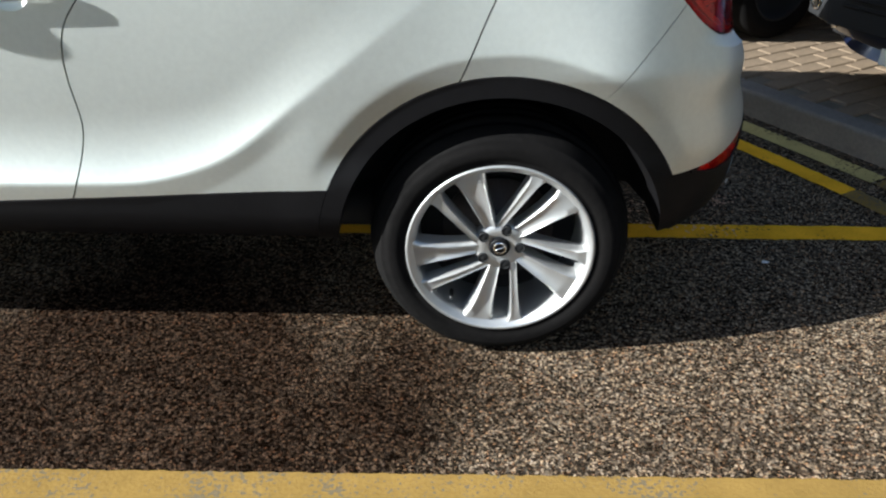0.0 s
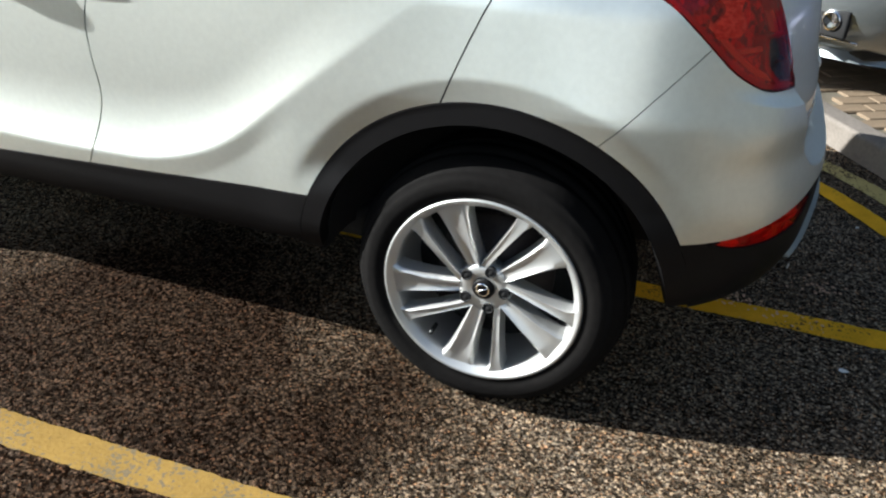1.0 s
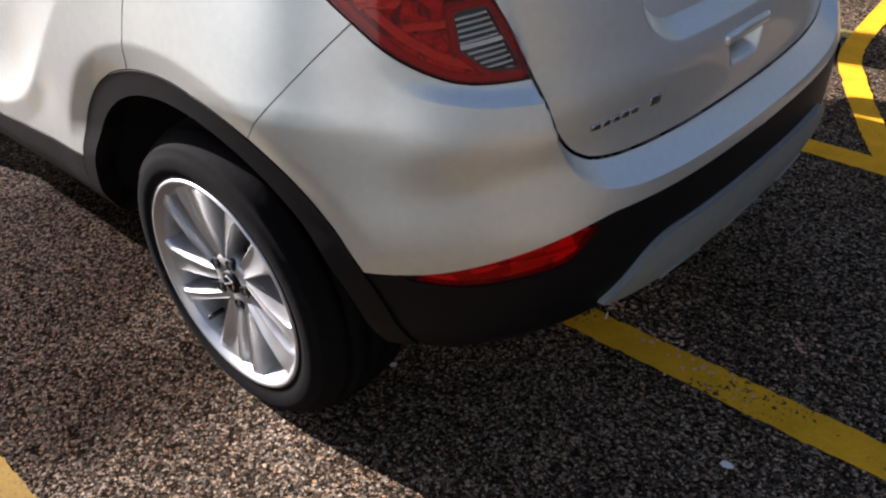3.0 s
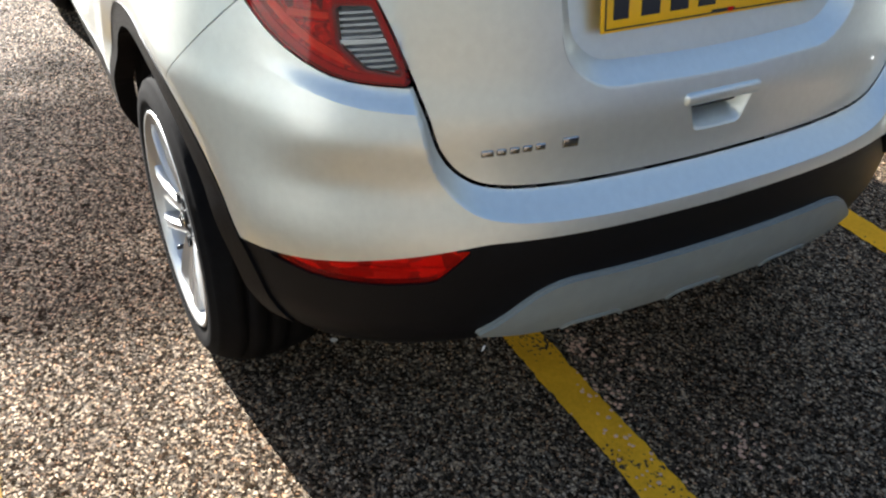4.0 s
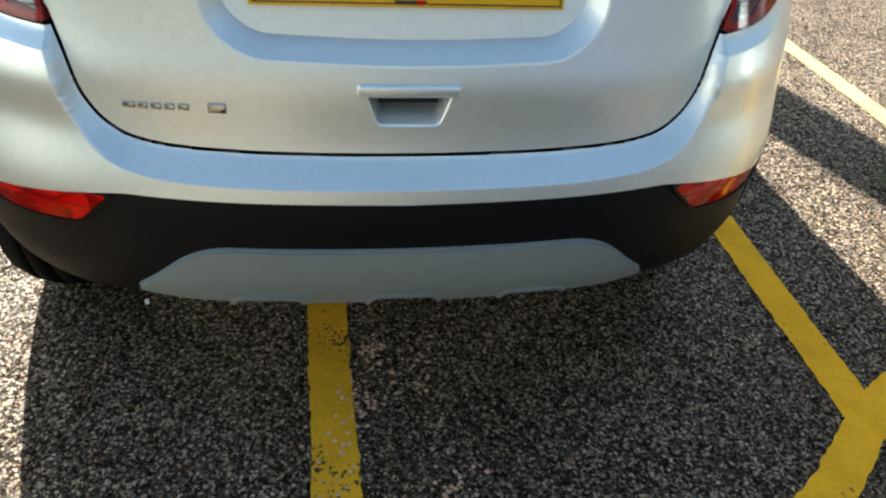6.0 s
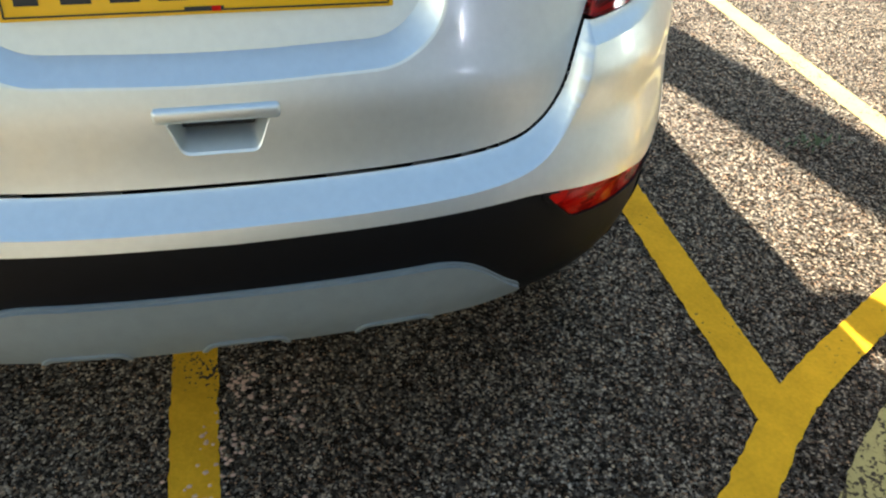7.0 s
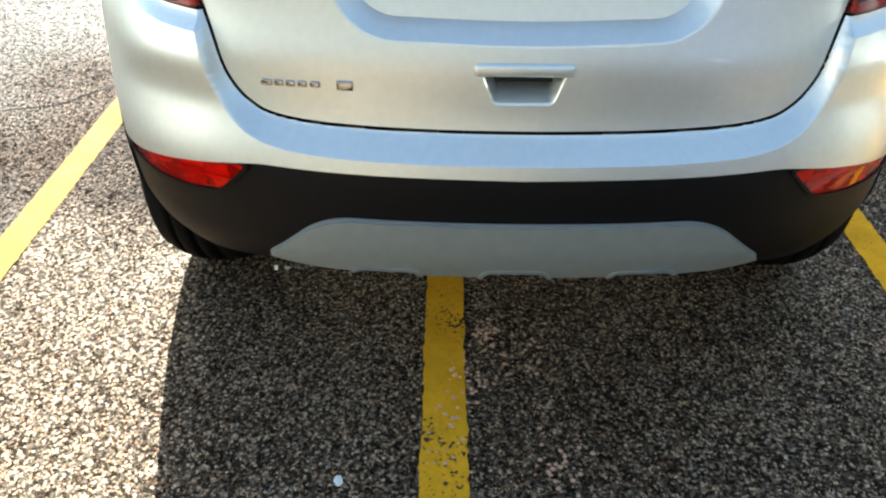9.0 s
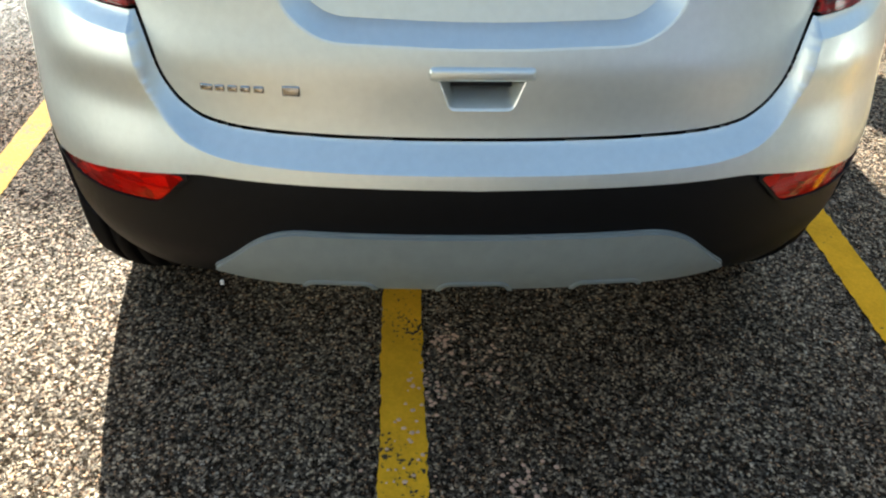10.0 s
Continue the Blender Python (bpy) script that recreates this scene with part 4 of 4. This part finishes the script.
# ---------------------------------------------------------------- wheels
def make_wheel(name, label=""):
    """A wheel whose outer face looks to -y, its hub at the origin."""
    wheel = tagged(new(name), label)
    tyre = part("tyre", lathe_bm([(0.235, 0.0), (0.246, -0.012), (0.250, -0.013), (0.252, -0.010), (0.262, -0.016), (0.278, -0.0195), (0.282, -0.0185), (0.286, -0.019), (0.298, -0.015), (0.308, -0.007), (0.311, -0.007), (0.314, 0.000), (0.324, 0.014), (0.332, 0.028), (0.337, 0.042), (0.329, 0.044), (0.330, 0.050), (0.341, 0.052), (0.346, 0.085), (0.337, 0.087), (0.337, 0.097), (0.346, 0.099), (0.346, 0.130), (0.337, 0.132), (0.337, 0.140), (0.344, 0.142), (0.340, 0.19), (0.32, 0.215), (0.25, 0.215), (0.235, 0.20)], 96), RUBBER, wheel, "black tyre with dusty sidewall")
    rim = part("rim", lathe_bm([(0.243, -0.006), (0.247, -0.012), (0.243, -0.016), (0.237, -0.014), (0.233, -0.007), (0.226, -0.003), (0.222, 0.004), (0.219, 0.02), (0.216, 0.09), (0.214, 0.2)], 96), ALLOY, wheel, "silver alloy rim")
    part("brake_disc", lathe_bm([(0.0, 0.10), (0.07, 0.10), (0.075, 0.115), (0.15, 0.115), (0.15, 0.13), (0.0, 0.13)], 48), STEEL, wheel)
    part("barrel_back", lathe_bm([(0.0, 0.15), (0.214, 0.15), (0.214, 0.17), (0.0, 0.17)], 48), DARK, wheel)
    part("hub", lathe_bm([(0.0, 0.016), (0.03, 0.016), (0.040, 0.012), (0.060, 0.014), (0.068, 0.022), (0.070, 0.05), (0.0, 0.05)], 48), ALLOY, wheel)
    part("hub_cap", lathe_bm([(0.0, 0.006), (0.022, 0.006), (0.027, 0.009), (0.028, 0.018)], 32), BLACK, wheel, "dark hub cap with a chrome emblem")
    part("emblem_ring", lathe_bm([(0.013, 0.004), (0.016, 0.003), (0.018, 0.005)], 28), CHROME, wheel)
    part("emblem_bar", box_bm((0.030, 0.003, 0.004), (0, 0.004, 0), 0.001, 1, pose(0, 0, 0, 0, -25, 0)), CHROME, wheel)

    def spoke(name, base, off, widths, hollow, lean):
        """A spoke along rising radii: its direction, how far it passes the axle, its half width, the hollow of its face and the lean of one flank."""
        bm = bmesh.new()
        rows = []
        for k in range(21):
            t = k / 20
            r = 0.046 + t * (0.232 - 0.046)
            a = radians(base) + math.asin(off / r)
            w = float(np.interp(t, [0, 0.3, 0.6, 0.88, 1], widths))
            front = float(np.interp(t, [0, 0.15, 0.5, 0.85, 1], [0.016, 0.008, -0.003, -0.008, -0.005]))
            dish = hollow * math.sin(math.pi * min(1, 0.15 + 0.85 * t)) ** 0.7
            row = []
            for e, d in ((-1.12, 0.050), (-1.08, 0.012), (-0.95, 0.003), (-0.80, 0.0), (-0.4, dish * 0.8 + lean * 0.3), (0.1, dish + lean * 0.6), (0.6, dish * 0.6 + lean), (0.85, lean), (0.97, lean + 0.004), (1.05, lean + 0.014), (1.10, 0.050)):
                row.append(bm.verts.new((r * math.cos(a + e * w / r), front + d, r * math.sin(a + e * w / r))))
            rows.append(row)
        for p, q in zip(rows, rows[1:]):
            for j in range(10):
                bm.faces.new((p[j], p[j + 1], q[j + 1], q[j]))
        bmesh.ops.recalc_face_normals(bm, faces=bm.faces[:])
        part(name, bm, ALLOY, wheel, angle=50)

    for k in range(5):
        c = 72 * k
        spoke("wide_spoke", c - 32, 0.003, (0.015, 0.020, 0.026, 0.035, 0.046), 0.007, 0.005)
        spoke("thin_spoke", c - 14, 0.035, (0.011, 0.0095, 0.0108, 0.0145, 0.026), 0.002, 0.002)
        a = radians(72 * k)
        bolt = part("wheel_bolt", lathe_bm([(0.0, 0.012), (0.008, 0.012), (0.0105, 0.014), (0.0115, 0.0105), (0.0138, 0.010), (0.0138, 0.03)], 20), DARK, wheel, "dark wheel bolt in its hole")
        bolt.matrix_basis = pose(0.0525 * math.cos(a), -0.004, 0.0525 * math.sin(a))
    valve = part("valve", lathe_bm([(0.0, -0.012), (0.005, -0.012), (0.006, 0.0), (0.006, 0.03)], 16), INK, wheel)
    valve.matrix_basis = pose(-0.125, 0.012, -0.156)
    return wheel


wheel = make_wheel("rear_wheel", "five-twin-spoke alloy wheel with black tyre")
wheel.matrix_basis = pose(0, -0.852, HUB_Z)
wheel.parent = car
for x, side in ((-WB, -1), (0, 1), (-WB, 1)):
    w2 = copy_thing(wheel, pose(x, side * 0.852, HUB_Z, 0, 0, 0 if side < 0 else 180))
    if x:
        w2.name = "front_wheel"
part("axle_beam", box_bm((0.09, 1.4, 0.09), (0, 0, 0.30), 0.03), DARK, car)

# ---------------------------------------------------------------- ground
bm = bmesh.new()
bmesh.ops.create_grid(bm, x_segments=2, y_segments=2, size=400)
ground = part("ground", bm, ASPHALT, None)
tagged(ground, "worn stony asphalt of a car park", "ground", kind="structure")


def stripe(points, width, mat, label, z=0.003):
    c = np.array(points, float)
    far = np.concatenate([[0], np.cumsum(np.linalg.norm(np.diff(c, axis=0), axis=1))])
    u = np.arange(0, far[-1], 0.016)
    c = np.stack([np.interp(u, far, c[:, k]) for k in (0, 1)], 1)
    t = np.gradient(c, axis=0)
    nrm = np.stack([-t[:, 1], t[:, 0]], 1) / np.linalg.norm(t, axis=1, keepdims=True)
    rag = np.random.normal(0, 0.0017, (2, len(c))) + np.cumsum(np.random.normal(0, 0.0006, (2, len(c))), 1).clip(-0.004, 0.004)
    a, b = c + nrm * (width / 2 + rag[0])[:, None], c - nrm * (width / 2 + rag[1])[:, None]
    k = len(c)
    verts = [(x, y, z) for x, y in a] + [(x, y, z) for x, y in b]
    faces = [(k + i, k + i + 1, i + 1, i) for i in range(k - 1)]
    ob = mesh_object("line_marking", verts, faces, mat, None, "", False)
    return tagged(ob, label, "road marking", kind="structure")


# the older, darker road surface beside the bays
rag = [(-40.0, -1.40), (-6.0, -1.40)] + [(x, -1.395 + random.uniform(-0.008, 0.008)) for x in np.arange(-5.9, 3.4, 0.1)] + [(40.0, -1.39)]
k = len(rag)
road = mesh_object("road", [(x, y, 0.0015) for x, y in rag] + [(x, -60.0, 0.0015) for x, y in rag], [(i, k + i, k + i + 1, i + 1) for i in range(k - 1)], ROAD, None, "", False)
tagged(road, "older dark asphalt of the access road", "road", kind="structure")

straight = lambda a, b, n=40: [(a[0] + (b[0] - a[0]) * i / n, a[1] + (b[1] - a[1]) * i / n) for i in range(n + 1)]
stripe(straight((3.0, -1.355), (-6.0, -1.40)), 0.10, WORN_DARK, "worn yellow bay line on the asphalt")
stripe(straight((1.68, -0.132), (-6.0, -0.132)), 0.097, LINE, "worn yellow line running under the car")
stripe(straight((0.79, 1.084), (-6.0, 1.22)), 0.105, LINE, "yellow bay line ending at the kerbside line")
stripe(straight((0.27, 2.17), (-6.0, 2.09)), 0.095, PALE, "faded yellow bay line")
CURVE = spline([(0.10, 4.6), (0.15, 3.4), (0.21, 2.6), (0.28, 1.99), (0.40, 1.70), (0.545, 1.43), (0.725, 1.14), (0.955, 0.88), (1.19, 0.545), (1.475, 0.085), (1.85, -0.6), (2.5, -1.5), (3.6, -3.0)], 10)


def offset(curve, far):
    t = np.gradient(curve, axis=0)
    n = np.stack([-t[:, 1], t[:, 0]], 1) / np.linalg.norm(t, axis=1, keepdims=True)
    return curve + n * far


# line ends past CUT are darkened to mute their sunlit reflection in the bumper
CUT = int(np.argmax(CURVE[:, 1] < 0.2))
stripe(CURVE[:CUT + 1], 0.098, LINE, "curving yellow kerbside line", 0.005)
stripe(CURVE[CUT:], 0.098, WORN_DARK, "end of the curving yellow kerbside line, darkened to mute its reflection", 0.005)
stripe(offset(CURVE, 0.20)[:CUT + 1], 0.10, PALE, "paler outer yellow kerbside line", 0.005)
stripe(offset(CURVE, 0.20)[CUT:], 0.10, WORN_DARK, "end of the outer kerbside line, darkened to mute its reflection", 0.005)

# kerb stones along the outer line, and the raised paving behind them
KERB_LINE = offset(CURVE, 0.40)
kerb = tagged(new("kerb"), "weathered concrete kerb beside the yellow lines", "kerb", kind="structure")
lengths = np.concatenate([[0], np.cumsum(np.linalg.norm(np.diff(KERB_LINE, axis=0), axis=1))])
stone = box_bm((0.90, 0.13, 0.24), (0, 0, 0), 0.018, 3)
stone_mesh = bpy.data.meshes.new("kerb_stone")
stone.to_mesh(stone_mesh)
stone_mesh.materials.append(KERB)
for k in range(int(lengths[-1] / 0.91)):
    a, b = 0.91 * k, 0.91 * k + 0.91
    p, q = (np.array([np.interp(u, lengths, KERB_LINE[:, c]) for c in (0, 1)]) for u in (a, b))
    mid, d = (p + q) / 2, q - p
    ob = new("kerb_stone", stone_mesh)
    ob.parent = kerb
    ob.matrix_basis = pose(mid[0], mid[1], 0.0, 0, 0, math.degrees(math.atan2(d[1], d[0])))
PAVE_Z = 0.105
edge = offset(CURVE, 0.46)
far_edge = offset(CURVE, 14.0)
k = len(edge)
paving = mesh_object("paving", [(x, y, PAVE_Z - 0.012) for x, y in edge] + [(x, y, PAVE_Z - 0.012) for x, y in far_edge], [(i, i + 1, k + i + 1, k + i) for i in range(k - 1)], JOINT, None, "", False)
tagged(paving, "buff block paving behind the kerb", "paving", kind="structure")

# blocks, laid in courses
block = box_bm((0.196, 0.096, 0.03), (0, 0, -0.015), 0.006, 1)
block_mesh = bpy.data.meshes.new("paving_block")
block.to_mesh(block_mesh)
block_mesh.materials.append(BLOCK)
rng = random.Random(4)
turn = radians(31)
ux, uy = Vector((math.cos(turn), math.sin(turn))), Vector((-math.sin(turn), math.cos(turn)))
kerb_pts = KERB_LINE
behind = lambda x, y: x - float(np.interp(y, kerb_pts[::-1, 1], kerb_pts[::-1, 0]))
near_blocks, far_v, far_f = 0, [], []
for j in range(-60, 90):
    for i in range(-20, 44):
        q = Vector((1.0, 1.6)) + ux * (0.2 * i + (0.1 if j % 2 else 0)) + uy * (0.1 * j)
        gap_to = behind(q.x, q.y)
        if gap_to < 0.20 or gap_to > 4.0 or not -2.5 < q.y < 6:
            continue
        m = Matrix.LocRotScale((q.x, q.y, PAVE_Z + rng.uniform(-0.003, 0.002)), Euler((rng.uniform(-0.012, 0.012), rng.uniform(-0.012, 0.012), turn + rng.uniform(-0.01, 0.01))), None)
        if 0.6 < q.y < 3.2 and gap_to < 1.55 and near_blocks < 290:
            ob = new("paving_block", block_mesh)
            ob.parent = paving
            ob.matrix_basis = m
            near_blocks += 1
        else:
            base = len(far_v)
            far_v += [tuple(m @ w.co) for w in block_mesh.vertices]
            far_f += [[base + w for w in pl.vertices] for pl in block_mesh.polygons]
tagged(mesh_object("paving_blocks_far", far_v, far_f, BLOCK, paving, "", False), kind="stuff")


# an unseen pale wall, added to bounce sunlight onto the car's corner and back
BOUNCE = material("bounce_pale", (0.58, 0.57, 0.53), 0.9, 0, 0.12, 0.3, 12, spec=0.1)
wall = part("bounce_wall", box_bm((26.0, 0.3, 7.0), (0, 0, 3.5), 0.03), BOUNCE, None)
wall.matrix_basis = pose(11.0, -13.0, 0, 0, 0, 42)
tagged(wall, "unseen pale wall added to bounce sunlight onto the car", "wall", kind="structure")
# unseen dark walls, added to block sky and darken the tailgate's reflections
SKY_BLOCK = material("sky_block_dark", (0.052, 0.056, 0.054), 0.9, 0, 0.3, 0.4, 14, spec=0.1)
for name, length, at, turned in (("sky_block_east", 21.0, (9.2, -4.9), 90), ("sky_block_north", 17.0, (1.6, 9.6), -22)):
    wall = part(name, box_bm((length, 0.3, 5.5), (0, 0, 2.75), 0.03), SKY_BLOCK, None)
    wall.matrix_basis = pose(*at, 0, 0, 0, turned)
    tagged(wall, "unseen dark wall added to block sky and darken reflections", "wall", kind="structure")

# ---------------------------------------------------------------- the cars parked behind the kerb
def parked_car(label, paint, place, heading, plate_z):
    """A plainer car seen from its nose, which points to -x before it is turned."""
    thing = tagged(new("parked_car"), label, "car", "cars parked nose to the kerb")
    ring = [("s", -1, x) for x in np.linspace(-0.05, -2.6, 60)] + [("f", a) for a in np.linspace(-88, 88, 61)] + [("s", 1, x) for x in np.linspace(-2.6, -0.05, 60)] + [("r", a) for a in np.linspace(88, -88, 31)]
    v, f = sheet(ring, [0.24, 0.30, 0.36, 0.44, 0.52, 0.6, 0.7, 0.8, 0.9, 0.96, 1.0, 1.03], True)
    v[:, 2] *= 0.9
    v, f = clip(v, f, lambda q: np.minimum(np.hypot(q[:, 0], q[:, 2] - 0.31), np.hypot(q[:, 0] + WB, q[:, 2] - 0.31)) - 0.36)
    mesh_object("body", *skin(v, f, 0.05), paint, thing)
    v, f = dome([1.0, 1.12, 1.2, 1.35, 1.5], 64, 0.9)
    mesh_object("windows", v, f, GLASS, thing)
    v, f = dome([1.5, 1.55, 1.6, 1.64, 1.66], 64, 0.9)
    f.append(list(range(len(v) - 64, len(v))))
    mesh_object("roof", v, f, paint, thing)
    bm = bmesh.new()
    rows = []
    for x in np.linspace(-3.30, -1.95, 12):
        z = 0.9 * (0.97 + 0.14 * smooth((x + 3.30) / 1.3) ** 0.7)
        w = 0.86 * (1 - np.clip((-2.5 - x) / 1.0, 0, 1) ** 3 * 0.55)
        rows.append([bm.verts.new((x, w * e, z - 0.05 * abs(e) ** 3)) for e in np.linspace(-1, 1, 11)])
    for p, q in zip(rows, rows[1:]):
        for k in range(10):
            bm.faces.new((p[k], q[k], q[k + 1], p[k + 1]))
    part("bonnet", bm, paint, thing)
    part("underside", box_bm((3.3, 1.35, 0.12), (-1.5, 0, 0.26), 0.03), DARK, thing)
    nose = lambda y, z: float(front_end(z / 0.9) + 0.75 - 0.75 * (1 - (abs(y) / float(half_width(z / 0.9))) ** 3) ** (1 / 3))
    for k in range(5):
        z = 0.36 + 0.035 * k
        part("grille_bar", box_bm((0.03, 0.95 - 0.04 * k, 0.016), (nose(0, z) - 0.004, 0, z), 0.005), BLACK if k else CHROME, thing)
    part("grille_back", box_bm((0.02, 0.98, 0.19), (nose(0, 0.43) - 0.002, 0, 0.43), 0.006), DARK, thing)
    for k in (-1, 1):
        y = 0.62 * k
        face = math.degrees(math.atan2(nose(y, 0.4) - nose(y * 0.9, 0.4), abs(y) * 0.1)) * k
        fog = part("fog_lamp_surround", box_bm((0.03, 0.20, 0.13), (0, 0, 0), 0.012), DARK, thing, "dark recess round a fog lamp")
        fog.matrix_basis = pose(nose(y, 0.38) - 0.002, y, 0.38, 0, 0, -face)
        ring_bm = lathe_bm([(0.0, -0.005), (0.03, -0.008), (0.042, -0.012), (0.046, -0.005), (0.046, 0.02)], 28)
        bmesh.ops.rotate(ring_bm, matrix=Matrix.Rotation(radians(-90), 3, "Z"), verts=ring_bm.verts)
        bmesh.ops.translate(ring_bm, vec=(-0.016, 0.02 * k, 0.012), verts=ring_bm.verts)
        part("fog_lamp", ring_bm, CHROME, fog, "round fog lamp")
        strip = part("chrome_strip", box_bm((0.012, 0.24, 0.014), (0, 0, 0), 0.005), CHROME, thing)
        strip.matrix_basis = pose(nose(y, 0.30) - 0.006, y, 0.30, 0, 0, -face)
        y = 0.66 * k
        head = part("headlamp", box_bm((0.10, 0.26, 0.12), (0, 0, 0), 0.03, 3), GLASS, thing, "dark glossy headlamp")
        head.matrix_basis = pose(nose(y, 0.70) + 0.035, y, 0.70, 0, 0, -face)
    pl = part("number_plate", box_bm((0.006, 0.52, 0.111), (0, 0, 0), 0.003), WHITE, thing, "white front number plate")
    pl.matrix_basis = pose(nose(0, plate_z) - 0.022, 0, plate_z)
    for k in range(7):
        part("character_bar", box_bm((0.002, 0.046, 0.078), (-0.0038, -0.222 + 0.061 * k + (0.035 if k > 3 else 0), 0)), INK, pl, "", False)
    for x in (0.0, -WB):
        for k in (-1, 1):
            w = tagged(new("wheel"), "")
            part("tyre", lathe_bm([(0.20, 0.0), (0.215, -0.014), (0.26, -0.018), (0.295, -0.006), (0.308, 0.02), (0.312, 0.09), (0.308, 0.18), (0.27, 0.2), (0.2, 0.2)], 56), RUBBER, w)
            part("rim", lathe_bm([(0.206, -0.006), (0.20, -0.012), (0.19, 0.0), (0.185, 0.06), (0.0, 0.07)], 48), DARK, w)
            for a in range(5):
                part("spoke", box_bm((0.16, 0.02, 0.034), (0.11, 0.004, 0), 0.006, 1, pose(0, 0, 0, 0, 72 * a, 0)), BLACK, w)
            part("hub", lathe_bm([(0.0, -0.006), (0.03, -0.004), (0.045, 0.01), (0.045, 0.03)], 24), BLACK, w)
            for a in range(5):
                part("wheel_bolt", lathe_bm([(0.0, -0.01), (0.008, -0.01), (0.009, 0.01)], 10), CHROME, w).matrix_basis = pose(0.032 * math.cos(1.2566 * a), 0, 0.032 * math.sin(1.2566 * a))
            w.matrix_basis = pose(x, 0.86 * k, 0.31, 0, 0, 0 if k < 0 else 180)
            w.parent = thing
    thing.matrix_basis = pose(place[0], place[1], PAVE_Z, 0, 0, heading) @ pose(3.47, 0, 0)
    return thing


parked_car("grey hatchback with black wheels, parked nose to the kerb", GREYCAR, (0.44, 2.25), 28, 0.38)
parked_car("dark navy car parked nose to the kerb", NAVY, (1.80, 0.60), 33, 0.25)

# ---------------------------------------------------------------- small things on the ground
# unseen post, added only to cast the shadow strip across the right-hand bay
post = part("shadow_post", box_bm((0.38, 0.38, 4.2), (0, 0, 2.1), 0.02), KERB, None)
post.matrix_basis = pose(-5.2, 0.62, 0, 0, 0, 12)
tagged(post, "unseen square post added to cast a shadow strip beside the car", "post")

rng = random.Random(9)
fv, ff = [], []
for cx, cy, spread, count in ((0.62, -0.10, 0.045, 90), (0.45, -0.03, 0.03, 40), (0.80, -0.13, 0.05, 60), (0.52, 0.06, 0.06, 30), (0.86, 0.10, 0.04, 30)):
    for _ in range(count):
        x, y, r, a = rng.gauss(cx, spread), rng.gauss(cy, spread * 0.7), rng.uniform(0.0025, 0.007), rng.uniform(0, 6.3)
        if abs(y + 0.132) < 0.05 and rng.random() < 0.75:
            continue
        b = len(fv)
        h = 0.0065 + rng.uniform(0, 0.002)
        fv += [(x + r * math.cos(a + t) * rng.uniform(0.7, 1.2), y + r * math.sin(a + t), h) for t in (0, 1.3, 2.5, 3.8, 5.0)] + [(x, y, h + 0.002)]
        ff += [(b + t, b + (t + 1) % 5, b + 5) for t in range(5)]
flakes = mesh_object("paint_flakes", fv, ff, PINK, None, "", False)
tagged(flakes, "pinkish worn paint flakes stuck to the asphalt", "paint flakes", kind="stuff")

# scraps of paper
for x, y, size, a in ((0.92, -0.345, 0.017, 20), (0.17, -0.565, 0.013, 65), (1.02, 0.62, 0.010, 10)):
    bm = bmesh.new()
    ring = [bm.verts.new((size * (0.6 + 0.3 * rng.random()) * math.cos(t), size * (0.5 + 0.3 * rng.random()) * math.sin(t), 0.004 * rng.random())) for t in np.arange(0, 6.2, 0.8)]
    top = bm.verts.new((0, 0, 0.005))
    for i in range(len(ring)):
        bm.faces.new((ring[i], ring[(i + 1) % len(ring)], top))
    scrap = part("paper_scrap", bm, WHITE, None, "", False)
    scrap.matrix_basis = pose(x, y, 0.004, 0, 0, a)
    tagged(scrap, "tiny crumpled white paper scrap on the asphalt", "litter", "scraps on the ground")

# a crack in the road, filled with dirt
crack = spline([(-0.80, -1.95), (-0.87, -1.82), (-0.925, -1.65), (-1.02, -1.56), (-1.15, -1.47)], 14)
crack += np.random.RandomState(3).normal(0, 0.004, crack.shape)
side_v = np.stack([np.linspace(0.006, 0.003, len(crack)), np.linspace(0.004, 0.003, len(crack))], 1)
k = len(crack)
mesh_object("crack", [(x, y, 0.0028) for x, y in crack - side_v] + [(x, y, 0.0028) for x, y in crack + side_v], [(i, i + 1, k + i + 1, k + i) for i in range(k - 1)], TAR, road, "dark crack", False)

# a torn white tag hanging under the bumper
part("torn_tag", box_bm((0.002, 0.007, 0.014), (0.69, -0.472, 0.362), 0.0008, 1, pose(0, 0, 0, 0, 12, 15)), WHITE, car, "small torn white tag", False)

bm = bmesh.new()
for k in range(46):
    a, lean, h = rng.uniform(0, 6.3), rng.uniform(0.2, 1.0), rng.uniform(0.02, 0.05)
    bx, by = rng.gauss(0, 0.022), rng.gauss(0, 0.045)
    w = 0.0035
    tip = (bx + h * lean * math.cos(a), by + h * lean * math.sin(a), h * 0.7)
    mid = (bx + 0.5 * h * lean * math.cos(a), by + 0.5 * h * lean * math.sin(a), h * 0.6)
    dx, dy = -math.sin(a) * w, math.cos(a) * w
    q = [bm.verts.new(c) for c in ((bx, by, 0), (mid[0] + dx, mid[1] + dy, mid[2]), tip, (mid[0] - dx, mid[1] - dy, mid[2]))]
    bm.faces.new(q)
weed = part("weed", bm, LEAF, None)
weed.matrix_basis = pose(-0.30, 1.83, 0.002)
tagged(weed, "small green weed growing through the asphalt", "weed", kind="stuff")
